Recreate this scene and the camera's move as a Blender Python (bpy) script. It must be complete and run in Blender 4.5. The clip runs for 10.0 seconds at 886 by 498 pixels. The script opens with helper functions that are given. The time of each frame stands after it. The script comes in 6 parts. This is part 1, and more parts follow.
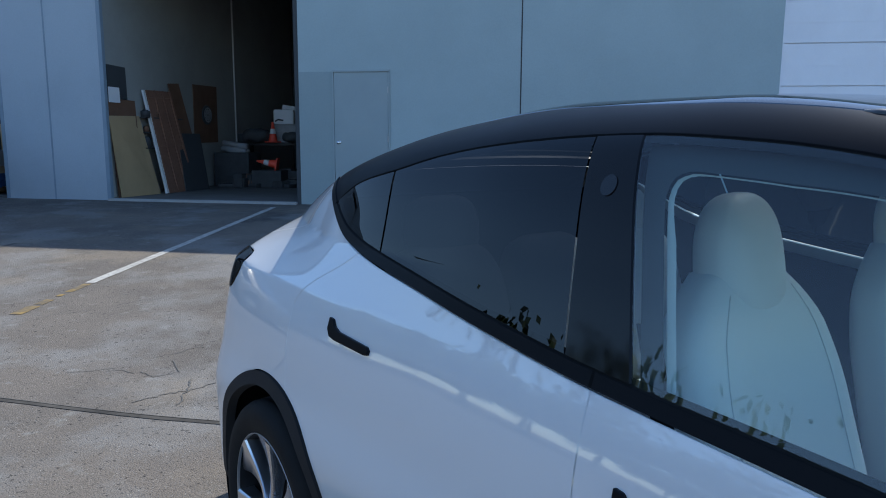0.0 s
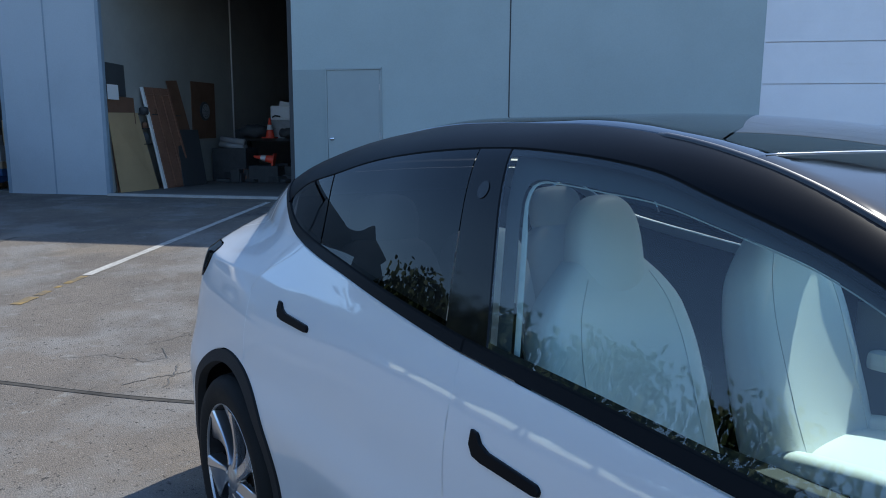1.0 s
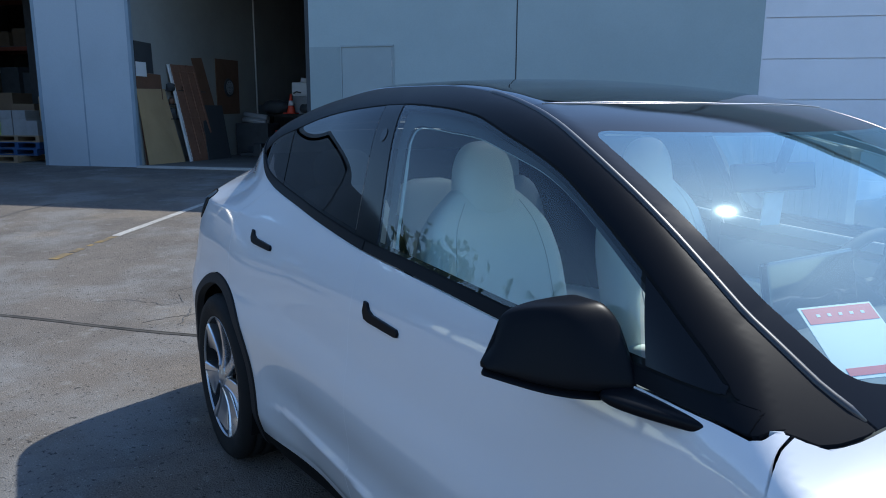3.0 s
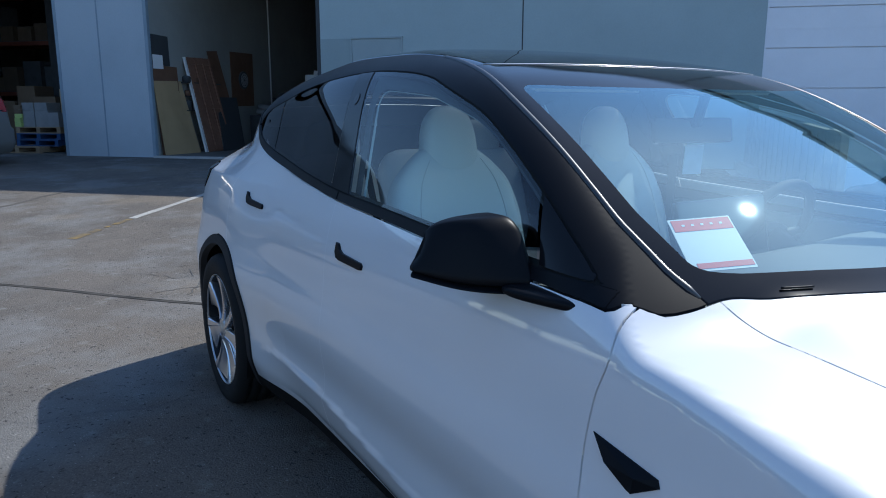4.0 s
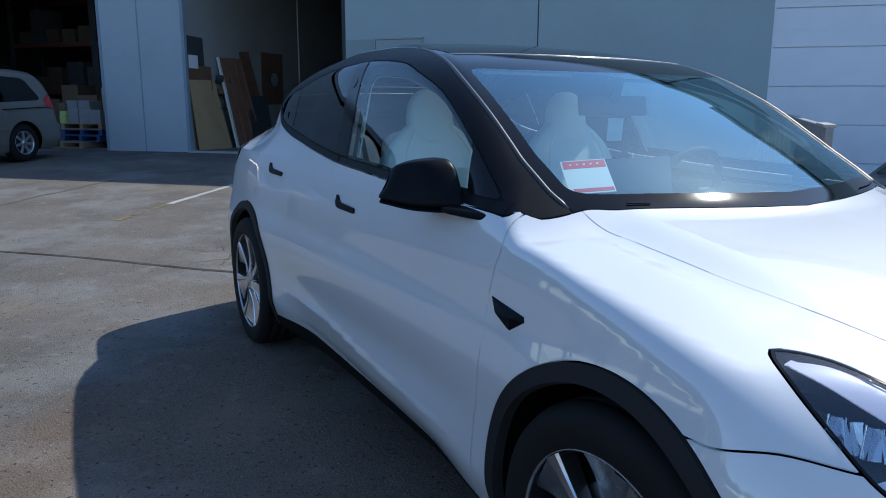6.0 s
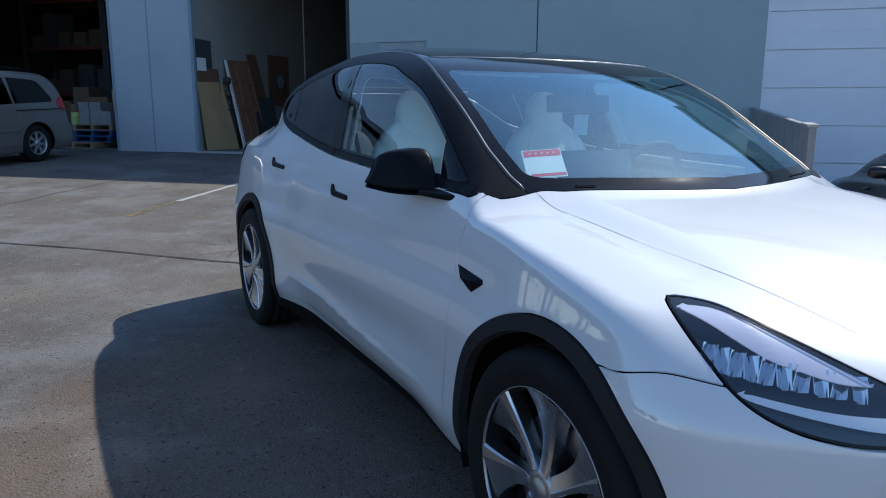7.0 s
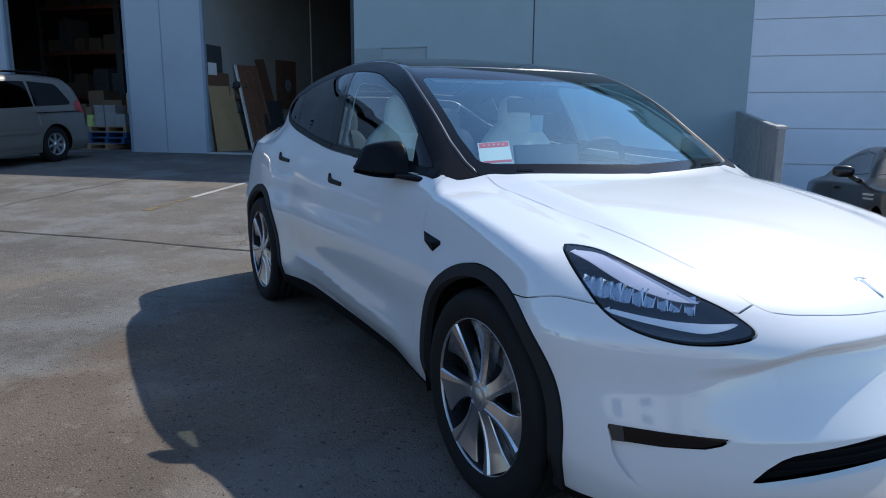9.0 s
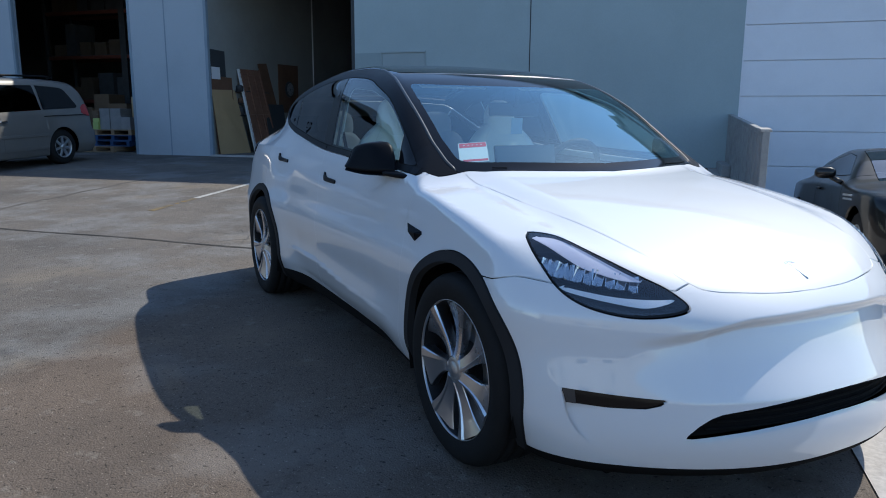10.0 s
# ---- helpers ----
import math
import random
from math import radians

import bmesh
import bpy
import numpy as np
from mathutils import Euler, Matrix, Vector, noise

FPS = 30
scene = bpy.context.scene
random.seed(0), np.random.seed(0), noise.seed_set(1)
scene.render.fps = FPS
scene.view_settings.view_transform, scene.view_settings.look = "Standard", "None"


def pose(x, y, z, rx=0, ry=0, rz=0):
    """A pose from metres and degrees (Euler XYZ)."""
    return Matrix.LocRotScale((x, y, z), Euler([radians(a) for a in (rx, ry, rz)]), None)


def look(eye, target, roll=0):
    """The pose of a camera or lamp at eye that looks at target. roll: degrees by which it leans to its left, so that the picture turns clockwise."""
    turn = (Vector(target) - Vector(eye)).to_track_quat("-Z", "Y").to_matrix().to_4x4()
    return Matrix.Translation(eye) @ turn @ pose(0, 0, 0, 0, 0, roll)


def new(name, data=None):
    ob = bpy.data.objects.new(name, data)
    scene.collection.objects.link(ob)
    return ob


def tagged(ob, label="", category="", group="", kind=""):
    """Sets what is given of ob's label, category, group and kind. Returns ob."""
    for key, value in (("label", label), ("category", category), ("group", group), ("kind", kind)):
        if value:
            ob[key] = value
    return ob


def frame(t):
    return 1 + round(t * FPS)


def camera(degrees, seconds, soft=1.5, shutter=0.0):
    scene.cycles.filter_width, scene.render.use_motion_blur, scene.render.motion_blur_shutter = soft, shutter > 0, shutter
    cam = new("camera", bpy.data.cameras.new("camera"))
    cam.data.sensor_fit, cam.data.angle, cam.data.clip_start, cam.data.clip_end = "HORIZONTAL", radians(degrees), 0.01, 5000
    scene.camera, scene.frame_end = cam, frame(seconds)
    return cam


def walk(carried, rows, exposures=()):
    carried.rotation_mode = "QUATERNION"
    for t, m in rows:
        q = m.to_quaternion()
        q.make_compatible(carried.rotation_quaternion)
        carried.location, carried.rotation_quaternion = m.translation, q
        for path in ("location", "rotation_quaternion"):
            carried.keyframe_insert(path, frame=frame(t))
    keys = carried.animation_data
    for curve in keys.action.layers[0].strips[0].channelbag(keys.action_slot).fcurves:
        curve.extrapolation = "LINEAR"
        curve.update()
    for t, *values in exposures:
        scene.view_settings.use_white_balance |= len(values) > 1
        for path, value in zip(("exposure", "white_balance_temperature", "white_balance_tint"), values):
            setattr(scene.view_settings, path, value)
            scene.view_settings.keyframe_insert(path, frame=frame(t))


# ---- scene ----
cam = camera(64.1, 10.0, 1.0)
METRES, EYE, TILT, LEAN, TURN = 3.27, 1.46, 0.0, 0.0, 7.0
PATH = [
    (0, (0.052, -0.004, 1.469), (-0.283, 1.945, 1.168), 0.3),
    (0.5, (0.172, -0.123, 1.484), (-0.165, 1.824, 1.177), 0.3),
    (1, (0.302, -0.247, 1.509), (-0.04, 1.698, 1.192), 0.3),
    (1.5, (0.418, -0.374, 1.523), (0.064, 1.566, 1.188), 0.2),
    (2, (0.522, -0.506, 1.515), (0.151, 1.428, 1.164), 0.2),
    (2.5, (0.623, -0.631, 1.496), (0.229, 1.295, 1.13), 0.3),
    (4, (0.961, -0.992, 1.366), (0.498, 0.914, 0.976), 0.1),
    (4.5, (1.049, -1.131, 1.333), (0.56, 0.769, 0.943), 0.2),
    (5, (1.132, -1.27, 1.319), (0.614, 0.622, 0.931), 0.2),
    (5.5, (1.212, -1.408, 1.304), (0.682, 0.481, 0.916), 0.2),
    (7, (1.479, -1.812, 1.27), (0.922, 0.071, 0.89), 0.2),
    (7.5, (1.557, -1.971, 1.269), (0.994, -0.09, 0.89), 0.2),
    (8, (1.634, -2.099, 1.273), (1.062, -0.219, 0.898), 0.2),
    (8.5, (1.709, -2.218, 1.261), (1.134, -0.339, 0.889), 0.2),
    (9, (1.781, -2.33, 1.255), (1.205, -0.451, 0.885), 0.3),
    (9.5, (1.86, -2.445, 1.258), (1.279, -0.566, 0.892), 0.3),
    (10, (1.945, -2.571, 1.253), (1.361, -0.692, 0.892), 0.3),
]
walk(cam, [(t, look(eye, target, roll)) for t, eye, target, roll in PATH], [(0, 1.10, 5800, 5), (2.5, 1.02, 5700, 5), (5, 0.70, 5560, 5), (8, 0.75, 5820, 5), (10, 0.78, 5850, 5)])

# ---- world, sun, sky ----
SUN_DIR = Vector((0.525, 0.635, 1.0)).normalized()      # towards the sun
world = bpy.data.worlds.new("sky")
scene.world = world
world.use_nodes = True
_wn = world.node_tree.nodes
_sky = _wn.new("ShaderNodeTexSky")
_sky.sky_type, _sky.sun_disc = "NISHITA", False
_sky.dust_density, _sky.ozone_density, _sky.altitude = 0.6, 2.5, 300.0
_sky.sun_elevation = math.asin(SUN_DIR.z)
_sky.sun_rotation = math.atan2(SUN_DIR.x, SUN_DIR.y)
world.node_tree.links.new(_sky.outputs[0], _wn["Background"].inputs[0])
_wn["Background"].inputs[1].default_value = 0.12
sun = new("sun", bpy.data.lights.new("sun", "SUN"))
sun.data.energy, sun.data.angle, sun.data.color = 3.05, radians(0.53), (1.0, 0.88, 0.745)
sun.matrix_world = look(SUN_DIR * 60, (0, 0, 0))

# ---- materials ----


def mat(name, base, rough=0.6, metal=0.0, grain=0.0, grain_size=60.0, stain=0.0, stain_size=1.5, bump=0.0, coat=0.0, dark=(0, 0, 0), spec=0.5, per_piece=0.0, coat_rough=0.03):
    """A surface with two scales of variation: fine grain and broad stains, in metres of the object's own space."""
    m = bpy.data.materials.new(name)
    m.use_nodes = True
    nt = m.node_tree
    p = nt.nodes["Principled BSDF"]
    p.inputs["Roughness"].default_value, p.inputs["Metallic"].default_value = rough, metal
    p.inputs["Coat Weight"].default_value, p.inputs["Coat Roughness"].default_value = coat, coat_rough
    p.inputs["Specular IOR Level"].default_value = spec
    co = nt.nodes.new("ShaderNodeTexCoord").outputs["Object"]
    fine = nt.nodes.new("ShaderNodeTexNoise")
    fine.inputs["Scale"].default_value, fine.inputs["Detail"].default_value = grain_size, 5
    broad = nt.nodes.new("ShaderNodeTexNoise")
    broad.inputs["Scale"].default_value, broad.inputs["Detail"].default_value, broad.inputs["Roughness"].default_value = 1.0 / stain_size, 7, 0.65
    for n in (fine, broad):
        nt.links.new(co, n.inputs["Vector"])

    def blend(a, fac, low, high, colour, amount):
        r = nt.nodes.new("ShaderNodeMapRange")
        r.inputs[1].default_value, r.inputs[2].default_value, r.inputs[4].default_value = low, high, amount
        nt.links.new(fac, r.inputs[0])
        x = nt.nodes.new("ShaderNodeMix")
        x.data_type = "RGBA"
        nt.links.new(r.outputs[0], x.inputs[0])
        if isinstance(a, tuple):
            x.inputs[6].default_value = (*a, 1)
        else:
            nt.links.new(a, x.inputs[6])
        x.inputs[7].default_value = (*colour, 1)
        return x.outputs[2]

    out = tuple(base)
    out = blend(out, fine.outputs[0], 0.35, 0.7, tuple(c * 0.55 for c in base), grain)
    out = blend(out, broad.outputs[0], 0.42, 0.72, dark if any(dark) else tuple(c * 0.5 for c in base), stain)
    if per_piece:
        info = nt.nodes.new("ShaderNodeObjectInfo")
        out = blend(out, info.outputs["Random"], 0.0, 1.0, tuple(c * 0.45 for c in base), per_piece)
    nt.links.new(out, p.inputs["Base Color"])
    rr = nt.nodes.new("ShaderNodeMapRange")
    rr.inputs[1].default_value, rr.inputs[2].default_value = 0.3, 0.7
    rr.inputs[3].default_value, rr.inputs[4].default_value = max(0.0, rough - 0.05), min(1.0, rough + 0.08)
    nt.links.new(broad.outputs[0], rr.inputs[0])
    nt.links.new(rr.outputs[0], p.inputs["Roughness"])
    if bump:
        b = nt.nodes.new("ShaderNodeBump")
        b.inputs["Strength"].default_value, b.inputs["Distance"].default_value = bump, 0.01
        nt.links.new(fine.outputs[0], b.inputs["Height"])
        nt.links.new(b.outputs[0], p.inputs["Normal"])
    return m


def asphalt():
    """Worn asphalt: pale aggregate, tar-dark pores, broad drying stains, oil spots and fine cracks."""
    m = mat("asphalt", (0.152, 0.132, 0.113), 0.93, grain=0.8, grain_size=130, stain=0.75, stain_size=1.7, bump=0.9, dark=(0.068, 0.064, 0.060), spec=0.05)
    nt = m.node_tree
    p = nt.nodes["Principled BSDF"]
    before = p.inputs["Base Color"].links[0].from_socket
    co = nt.nodes.new("ShaderNodeTexCoord").outputs["Object"]
    layers = (("spot", 7.0, 0.60, 0.70, (0.21, 0.205, 0.19), 0.45), ("mottle", 0.9, 0.50, 0.62, (0.175, 0.17, 0.163), 0.55), ("tan", 0.8, 0.55, 0.68, (0.20, 0.165, 0.125), 0.4), ("oil", 0.45, 0.64, 0.74, (0.036, 0.036, 0.037), 0.8), ("stone", 85.0, 0.63, 0.67, (0.32, 0.30, 0.27), 0.6), ("pit", 40.0, 0.60, 0.66, (0.022, 0.022, 0.022), 0.8), ("fleck", 22.0, 0.755, 0.77, (0.40, 0.38, 0.34), 0.7))
    for name, scale, low, high, colour, amount in layers:
        n = nt.nodes.new("ShaderNodeTexNoise")
        n.inputs["Scale"].default_value, n.inputs["Detail"].default_value, n.inputs["Roughness"].default_value = scale, 6, 0.62
        off = nt.nodes.new("ShaderNodeMapping")
        off.inputs["Location"].default_value = (3.1 * scale, 7.7, len(name))
        nt.links.new(co, off.inputs["Vector"])
        nt.links.new(off.outputs[0], n.inputs["Vector"])
        r = nt.nodes.new("ShaderNodeMapRange")
        r.inputs[1].default_value, r.inputs[2].default_value, r.inputs[4].default_value = low, high, amount
        nt.links.new(n.outputs[0], r.inputs[0])
        x = nt.nodes.new("ShaderNodeMix")
        x.data_type = "RGBA"
        nt.links.new(r.outputs[0], x.inputs[0])
        nt.links.new(before, x.inputs[6])
        x.inputs[7].default_value = (*colour, 1)
        before = x.outputs[2]
    v = nt.nodes.new("ShaderNodeTexVoronoi")
    v.feature, v.inputs["Scale"].default_value = "DISTANCE_TO_EDGE", 0.33
    wob = nt.nodes.new("ShaderNodeTexNoise")
    wob.inputs["Scale"].default_value, wob.inputs["Detail"].default_value = 2.5, 6
    nt.links.new(co, wob.inputs["Vector"])
    mixv = nt.nodes.new("ShaderNodeMix")
    mixv.data_type, mixv.inputs[0].default_value = "VECTOR", 0.3
    nt.links.new(co, mixv.inputs[4])
    nt.links.new(wob.outputs["Color"], mixv.inputs[5])
    nt.links.new(mixv.outputs[1], v.inputs["Vector"])
    r = nt.nodes.new("ShaderNodeMapRange")
    r.inputs[1].default_value, r.inputs[2].default_value, r.inputs[3].default_value, r.inputs[4].default_value = 0.001, 0.004, 0.2, 0.0
    nt.links.new(v.outputs[0], r.inputs[0])
    x = nt.nodes.new("ShaderNodeMix")
    x.data_type = "RGBA"
    nt.links.new(r.outputs[0], x.inputs[0])
    nt.links.new(before, x.inputs[6])
    x.inputs[7].default_value = (0.05, 0.05, 0.05, 1)
    # near side tinted darker to deepen the car's shadow, with a ragged edge
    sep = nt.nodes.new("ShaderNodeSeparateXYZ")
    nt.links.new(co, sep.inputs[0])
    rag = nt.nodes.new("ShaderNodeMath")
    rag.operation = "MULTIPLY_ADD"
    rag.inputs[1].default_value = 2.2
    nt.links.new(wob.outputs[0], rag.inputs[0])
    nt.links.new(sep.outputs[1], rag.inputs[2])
    near_shade = nt.nodes.new("ShaderNodeMapRange")
    near_shade.inputs[1].default_value, near_shade.inputs[2].default_value, near_shade.inputs[3].default_value, near_shade.inputs[4].default_value = 0.6, 4.2, 1.10, 1.24
    nt.links.new(rag.outputs[0], near_shade.inputs[0])
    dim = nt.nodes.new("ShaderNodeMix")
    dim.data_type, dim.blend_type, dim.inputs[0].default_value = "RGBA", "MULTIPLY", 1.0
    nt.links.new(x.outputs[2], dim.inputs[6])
    nt.links.new(near_shade.outputs[0], dim.inputs[7])
    # two lays of paving meet west of the car: a browner one under it, a greyer one beyond
    side = nt.nodes.new("ShaderNodeMath")
    side.operation, side.inputs[1].default_value = "MULTIPLY_ADD", 0.5
    nt.links.new(wob.outputs[0], side.inputs[0])
    nt.links.new(sep.outputs[0], side.inputs[2])
    lay = nt.nodes.new("ShaderNodeMapRange")
    lay.inputs[1].default_value, lay.inputs[2].default_value = -0.95, -0.72
    nt.links.new(side.outputs[0], lay.inputs[0])
    hue = nt.nodes.new("ShaderNodeMix")
    hue.data_type = "RGBA"
    hue.inputs[6].default_value, hue.inputs[7].default_value = (0.97, 1.0, 1.03, 1), (1.06, 0.97, 0.90, 1)
    nt.links.new(lay.outputs[0], hue.inputs[0])
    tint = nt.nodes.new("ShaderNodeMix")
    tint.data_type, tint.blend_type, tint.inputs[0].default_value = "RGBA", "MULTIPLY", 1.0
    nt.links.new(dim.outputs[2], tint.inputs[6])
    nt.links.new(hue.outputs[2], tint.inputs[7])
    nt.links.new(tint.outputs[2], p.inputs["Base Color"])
    return m


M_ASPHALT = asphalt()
M_WALL = mat("wall_paint_grey", (0.36, 0.44, 0.46), 0.75, grain=0.12, grain_size=40, stain=0.25, stain_size=2.5, bump=0.08)
M_PIER = mat("wall_paint_pale", (0.375, 0.43, 0.485), 0.75, grain=0.12, grain_size=40, stain=0.25, stain_size=1.8, bump=0.08)
M_PATCH = mat("wall_paint_patch", (0.28, 0.345, 0.36), 0.7, grain=0.12, stain=0.15)
M_DOCK = mat("dock_door_white", (0.76, 0.78, 0.83), 0.5, grain=0.05, stain=0.18, stain_size=1.2)
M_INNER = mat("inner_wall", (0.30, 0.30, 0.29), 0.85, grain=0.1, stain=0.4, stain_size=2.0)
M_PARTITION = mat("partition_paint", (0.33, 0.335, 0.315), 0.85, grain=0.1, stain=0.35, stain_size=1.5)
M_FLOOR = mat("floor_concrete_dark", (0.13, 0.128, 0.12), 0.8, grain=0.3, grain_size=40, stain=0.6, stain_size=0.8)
M_CONCRETE = mat("concrete", (0.36, 0.36, 0.35), 0.9, grain=0.35, grain_size=50, stain=0.6, stain_size=0.5, bump=0.3, dark=(0.2, 0.2, 0.19))
M_APRON = mat("apron_concrete", (0.50, 0.47, 0.44), 0.9, grain=0.5, grain_size=35, stain=0.45, stain_size=0.9, bump=0.5, dark=(0.30, 0.28, 0.26), spec=0.2)
M_LINE_W = mat("line_white", (0.46, 0.45, 0.42), 0.9, grain=0.9, grain_size=30, stain=0.8, stain_size=0.12, dark=(0.22, 0.21, 0.195), spec=0.1)
M_LINE_Y = mat("line_yellow", (0.26, 0.19, 0.085), 0.9, grain=0.8, grain_size=25, stain=1.0, stain_size=0.16, dark=(0.105, 0.098, 0.09), spec=0.1)

# ---- mesh helpers ----


def part(name, bm, material, parent=None, label="", smooth=False):
    """Links a bmesh as one mesh object, under parent where one is given."""
    me = bpy.data.meshes.new(name)
    bm.to_mesh(me)
    bm.free()
    me.materials.append(material)
    if smooth:
        for p in me.polygons:
            p.use_smooth = True
    ob = new(name, me)
    ob.parent = parent
    if label:
        tagged(ob, label)
    return ob


def thing(name, m, label, category, group="", kind=""):
    """An Empty at a thing's base, which parents its parts."""
    ob = new(name)
    ob.empty_display_size = 0.1
    ob.matrix_world = m
    return tagged(ob, label, category, group, kind)


def box(bm, x0, x1, y0, y1, z0, z1, bevel=0.0, seg=2, m=None):
    """Adds a box, with rounded edges where bevel is given."""
    g = bmesh.ops.create_cube(bm, size=1.0)
    vs = g["verts"]
    for v in vs:
        v.co = Vector(((x0 + x1) / 2 + v.co.x * (x1 - x0), (y0 + y1) / 2 + v.co.y * (y1 - y0), (z0 + z1) / 2 + v.co.z * (z1 - z0)))
    if bevel:
        es = list({e for v in vs for e in v.link_edges})
        r = bmesh.ops.bevel(bm, geom=es, offset=bevel, segments=seg, profile=0.6, affect="EDGES")
        vs = list({v for f in r["faces"] for v in f.verts} | {v for v in vs if v.is_valid})
    if m is not None:
        bmesh.ops.transform(bm, matrix=m, verts=vs)
    return vs


def boxes(*args, bevel=0.0, m=None):
    bm = bmesh.new()
    for a in args:
        box(bm, *a, bevel=bevel, m=m)
    return bm


def lathe(profile, n=48, axis="y"):
    """Turns a profile of (radius, along) round an axis."""
    bm = bmesh.new()
    rings = []
    for r, a in profile:
        ring = []
        for i in range(n):
            c, s = math.cos(2 * math.pi * i / n), math.sin(2 * math.pi * i / n)
            ring.append(bm.verts.new((r * c, a, r * s) if axis == "y" else (r * c, r * s, a)))
        rings.append(ring)
    for a, b in zip(rings, rings[1:]):
        for i in range(n):
            bm.faces.new((a[i], a[(i + 1) % n], b[(i + 1) % n], b[i]))
    return bm


def tube(points, radius, n=10):
    """A round bar along points."""
    bm = bmesh.new()
    pts = [Vector(p) for p in points]
    rings = []
    up = Vector((0.13, 0.21, 0.97))
    for i, p in enumerate(pts):
        d = (pts[min(i + 1, len(pts) - 1)] - pts[max(i - 1, 0)]).normalized()
        a = d.cross(up).normalized()
        b = d.cross(a)
        r = radius[i] if isinstance(radius, (list, tuple)) else radius
        rings.append([bm.verts.new(p + r * (math.cos(2 * math.pi * k / n) * a + math.sin(2 * math.pi * k / n) * b)) for k in range(n)])
    for a, b in zip(rings, rings[1:]):
        for k in range(n):
            bm.faces.new((a[k], a[(k + 1) % n], b[(k + 1) % n], b[k]))
    bm.faces.new(rings[0][::-1])
    bm.faces.new(rings[-1])
    return bm


# ---- ground ----


def ground_z(x, y):
    """The lot is level round the car and rises to the building."""
    s = min(y, 11.6) - 2.5
    up = 0.043 * 0.5 * (s + math.sqrt(s * s + 0.6))
    well = -0.07 * max(0.0, min(y, 11.6) - 0.8)
    k = min(1.0, max(0.0, (x - 2.98) / 0.12)) * min(1.0, max(0.0, (8.6 - x) / 0.12))
    return up + (well - up) * k


def make_ground():
    bm = bmesh.new()
    xs = sorted({-400, -150, -60, *np.arange(-30, 30.1, 1.0).tolist(), 2.98, 3.10, 8.48, 8.6, 60, 150, 400})
    ys = sorted({-400, -150, -60, *np.arange(-30, 14.1, 0.5).tolist(), 11.6, 20, 40, 60, 150, 400})
    grid = [[bm.verts.new((x, y, ground_z(x, y))) for y in ys] for x in xs]
    for i in range(len(xs) - 1):
        for j in range(len(ys) - 1):
            bm.faces.new((grid[i][j], grid[i + 1][j], grid[i + 1][j + 1], grid[i][j + 1]))
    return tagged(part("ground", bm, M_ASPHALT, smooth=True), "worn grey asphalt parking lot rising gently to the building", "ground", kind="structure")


make_ground()


def make_apron(x0=2.70, x1=8.46, y0=-0.35, y1=11.4):
    """The pale concrete apron before the dock, a hand's breadth of slab laid into the asphalt."""
    bm = bmesh.new()
    xs = sorted({x0, 2.98, 3.10, 8.44, x1, *np.arange(3.5, 8.4, 0.5).tolist()})
    ys = np.linspace(y0, y1, 48).tolist()
    grid = [[bm.verts.new((x, y, ground_z(x, y) + 0.006)) for y in ys] for x in xs]
    for i in range(len(xs) - 1):
        for j in range(len(ys) - 1):
            bm.faces.new((grid[i][j], grid[i + 1][j], grid[i + 1][j + 1], grid[i][j + 1]))
    return tagged(part("apron", bm, M_APRON, smooth=True), "pale cracked concrete apron in front of the dock door", "pavement", kind="structure")


make_apron()

# ---- building ----
WALL_Y, WALL_TOP, BASE = 11.53, 6.9, 0.36


def wall_piece(name, x0, x1, z0, z1, material, label, y0=WALL_Y, y1=WALL_Y + 0.2):
    bm = boxes((x0, x1, y0, y1, z0, z1))
    return tagged(part(name, bm, material), label, "wall", kind="structure")


wall_piece("wall_front", -4.40, 3.18, BASE - 0.3, WALL_TOP, M_WALL, "grey painted tilt-up concrete wall of a warehouse")
wall_piece("wall_pier", -10.05, -8.06, BASE - 0.3, WALL_TOP, M_PIER, "pale blue-grey painted concrete pier between two bays")
wall_piece("wall_pier_far", -62, -13.6, BASE - 0.3, WALL_TOP, M_PIER, "pale blue-grey painted concrete wall")
wall_piece("wall_right", 8.4, 24, BASE - 1.6, WALL_TOP, M_WALL, "grey painted concrete wall beside the dock door")
wall_piece("wall_lintel_left", -13.6, -10.05, 4.6, WALL_TOP, M_PIER, "painted concrete above the bay opening")
wall_piece("wall_lintel_mid", -8.06, -4.40, 4.6, WALL_TOP, M_WALL, "painted concrete above the bay opening")
wall_piece("wall_lintel_dock", 3.12, 8.4, 4.6, WALL_TOP, M_WALL, "painted concrete above the dock door")
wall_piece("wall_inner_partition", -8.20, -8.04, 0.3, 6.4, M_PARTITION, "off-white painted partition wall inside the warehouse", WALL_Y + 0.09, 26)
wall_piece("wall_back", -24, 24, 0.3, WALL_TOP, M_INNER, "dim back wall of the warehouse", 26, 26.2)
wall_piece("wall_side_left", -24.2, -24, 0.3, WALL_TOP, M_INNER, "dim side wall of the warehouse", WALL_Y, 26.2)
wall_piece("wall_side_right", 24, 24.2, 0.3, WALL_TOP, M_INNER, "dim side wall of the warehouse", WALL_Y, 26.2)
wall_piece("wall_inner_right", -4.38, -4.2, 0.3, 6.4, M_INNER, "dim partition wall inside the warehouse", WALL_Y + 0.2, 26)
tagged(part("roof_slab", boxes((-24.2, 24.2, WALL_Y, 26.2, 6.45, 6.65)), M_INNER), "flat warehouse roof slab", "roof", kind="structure")
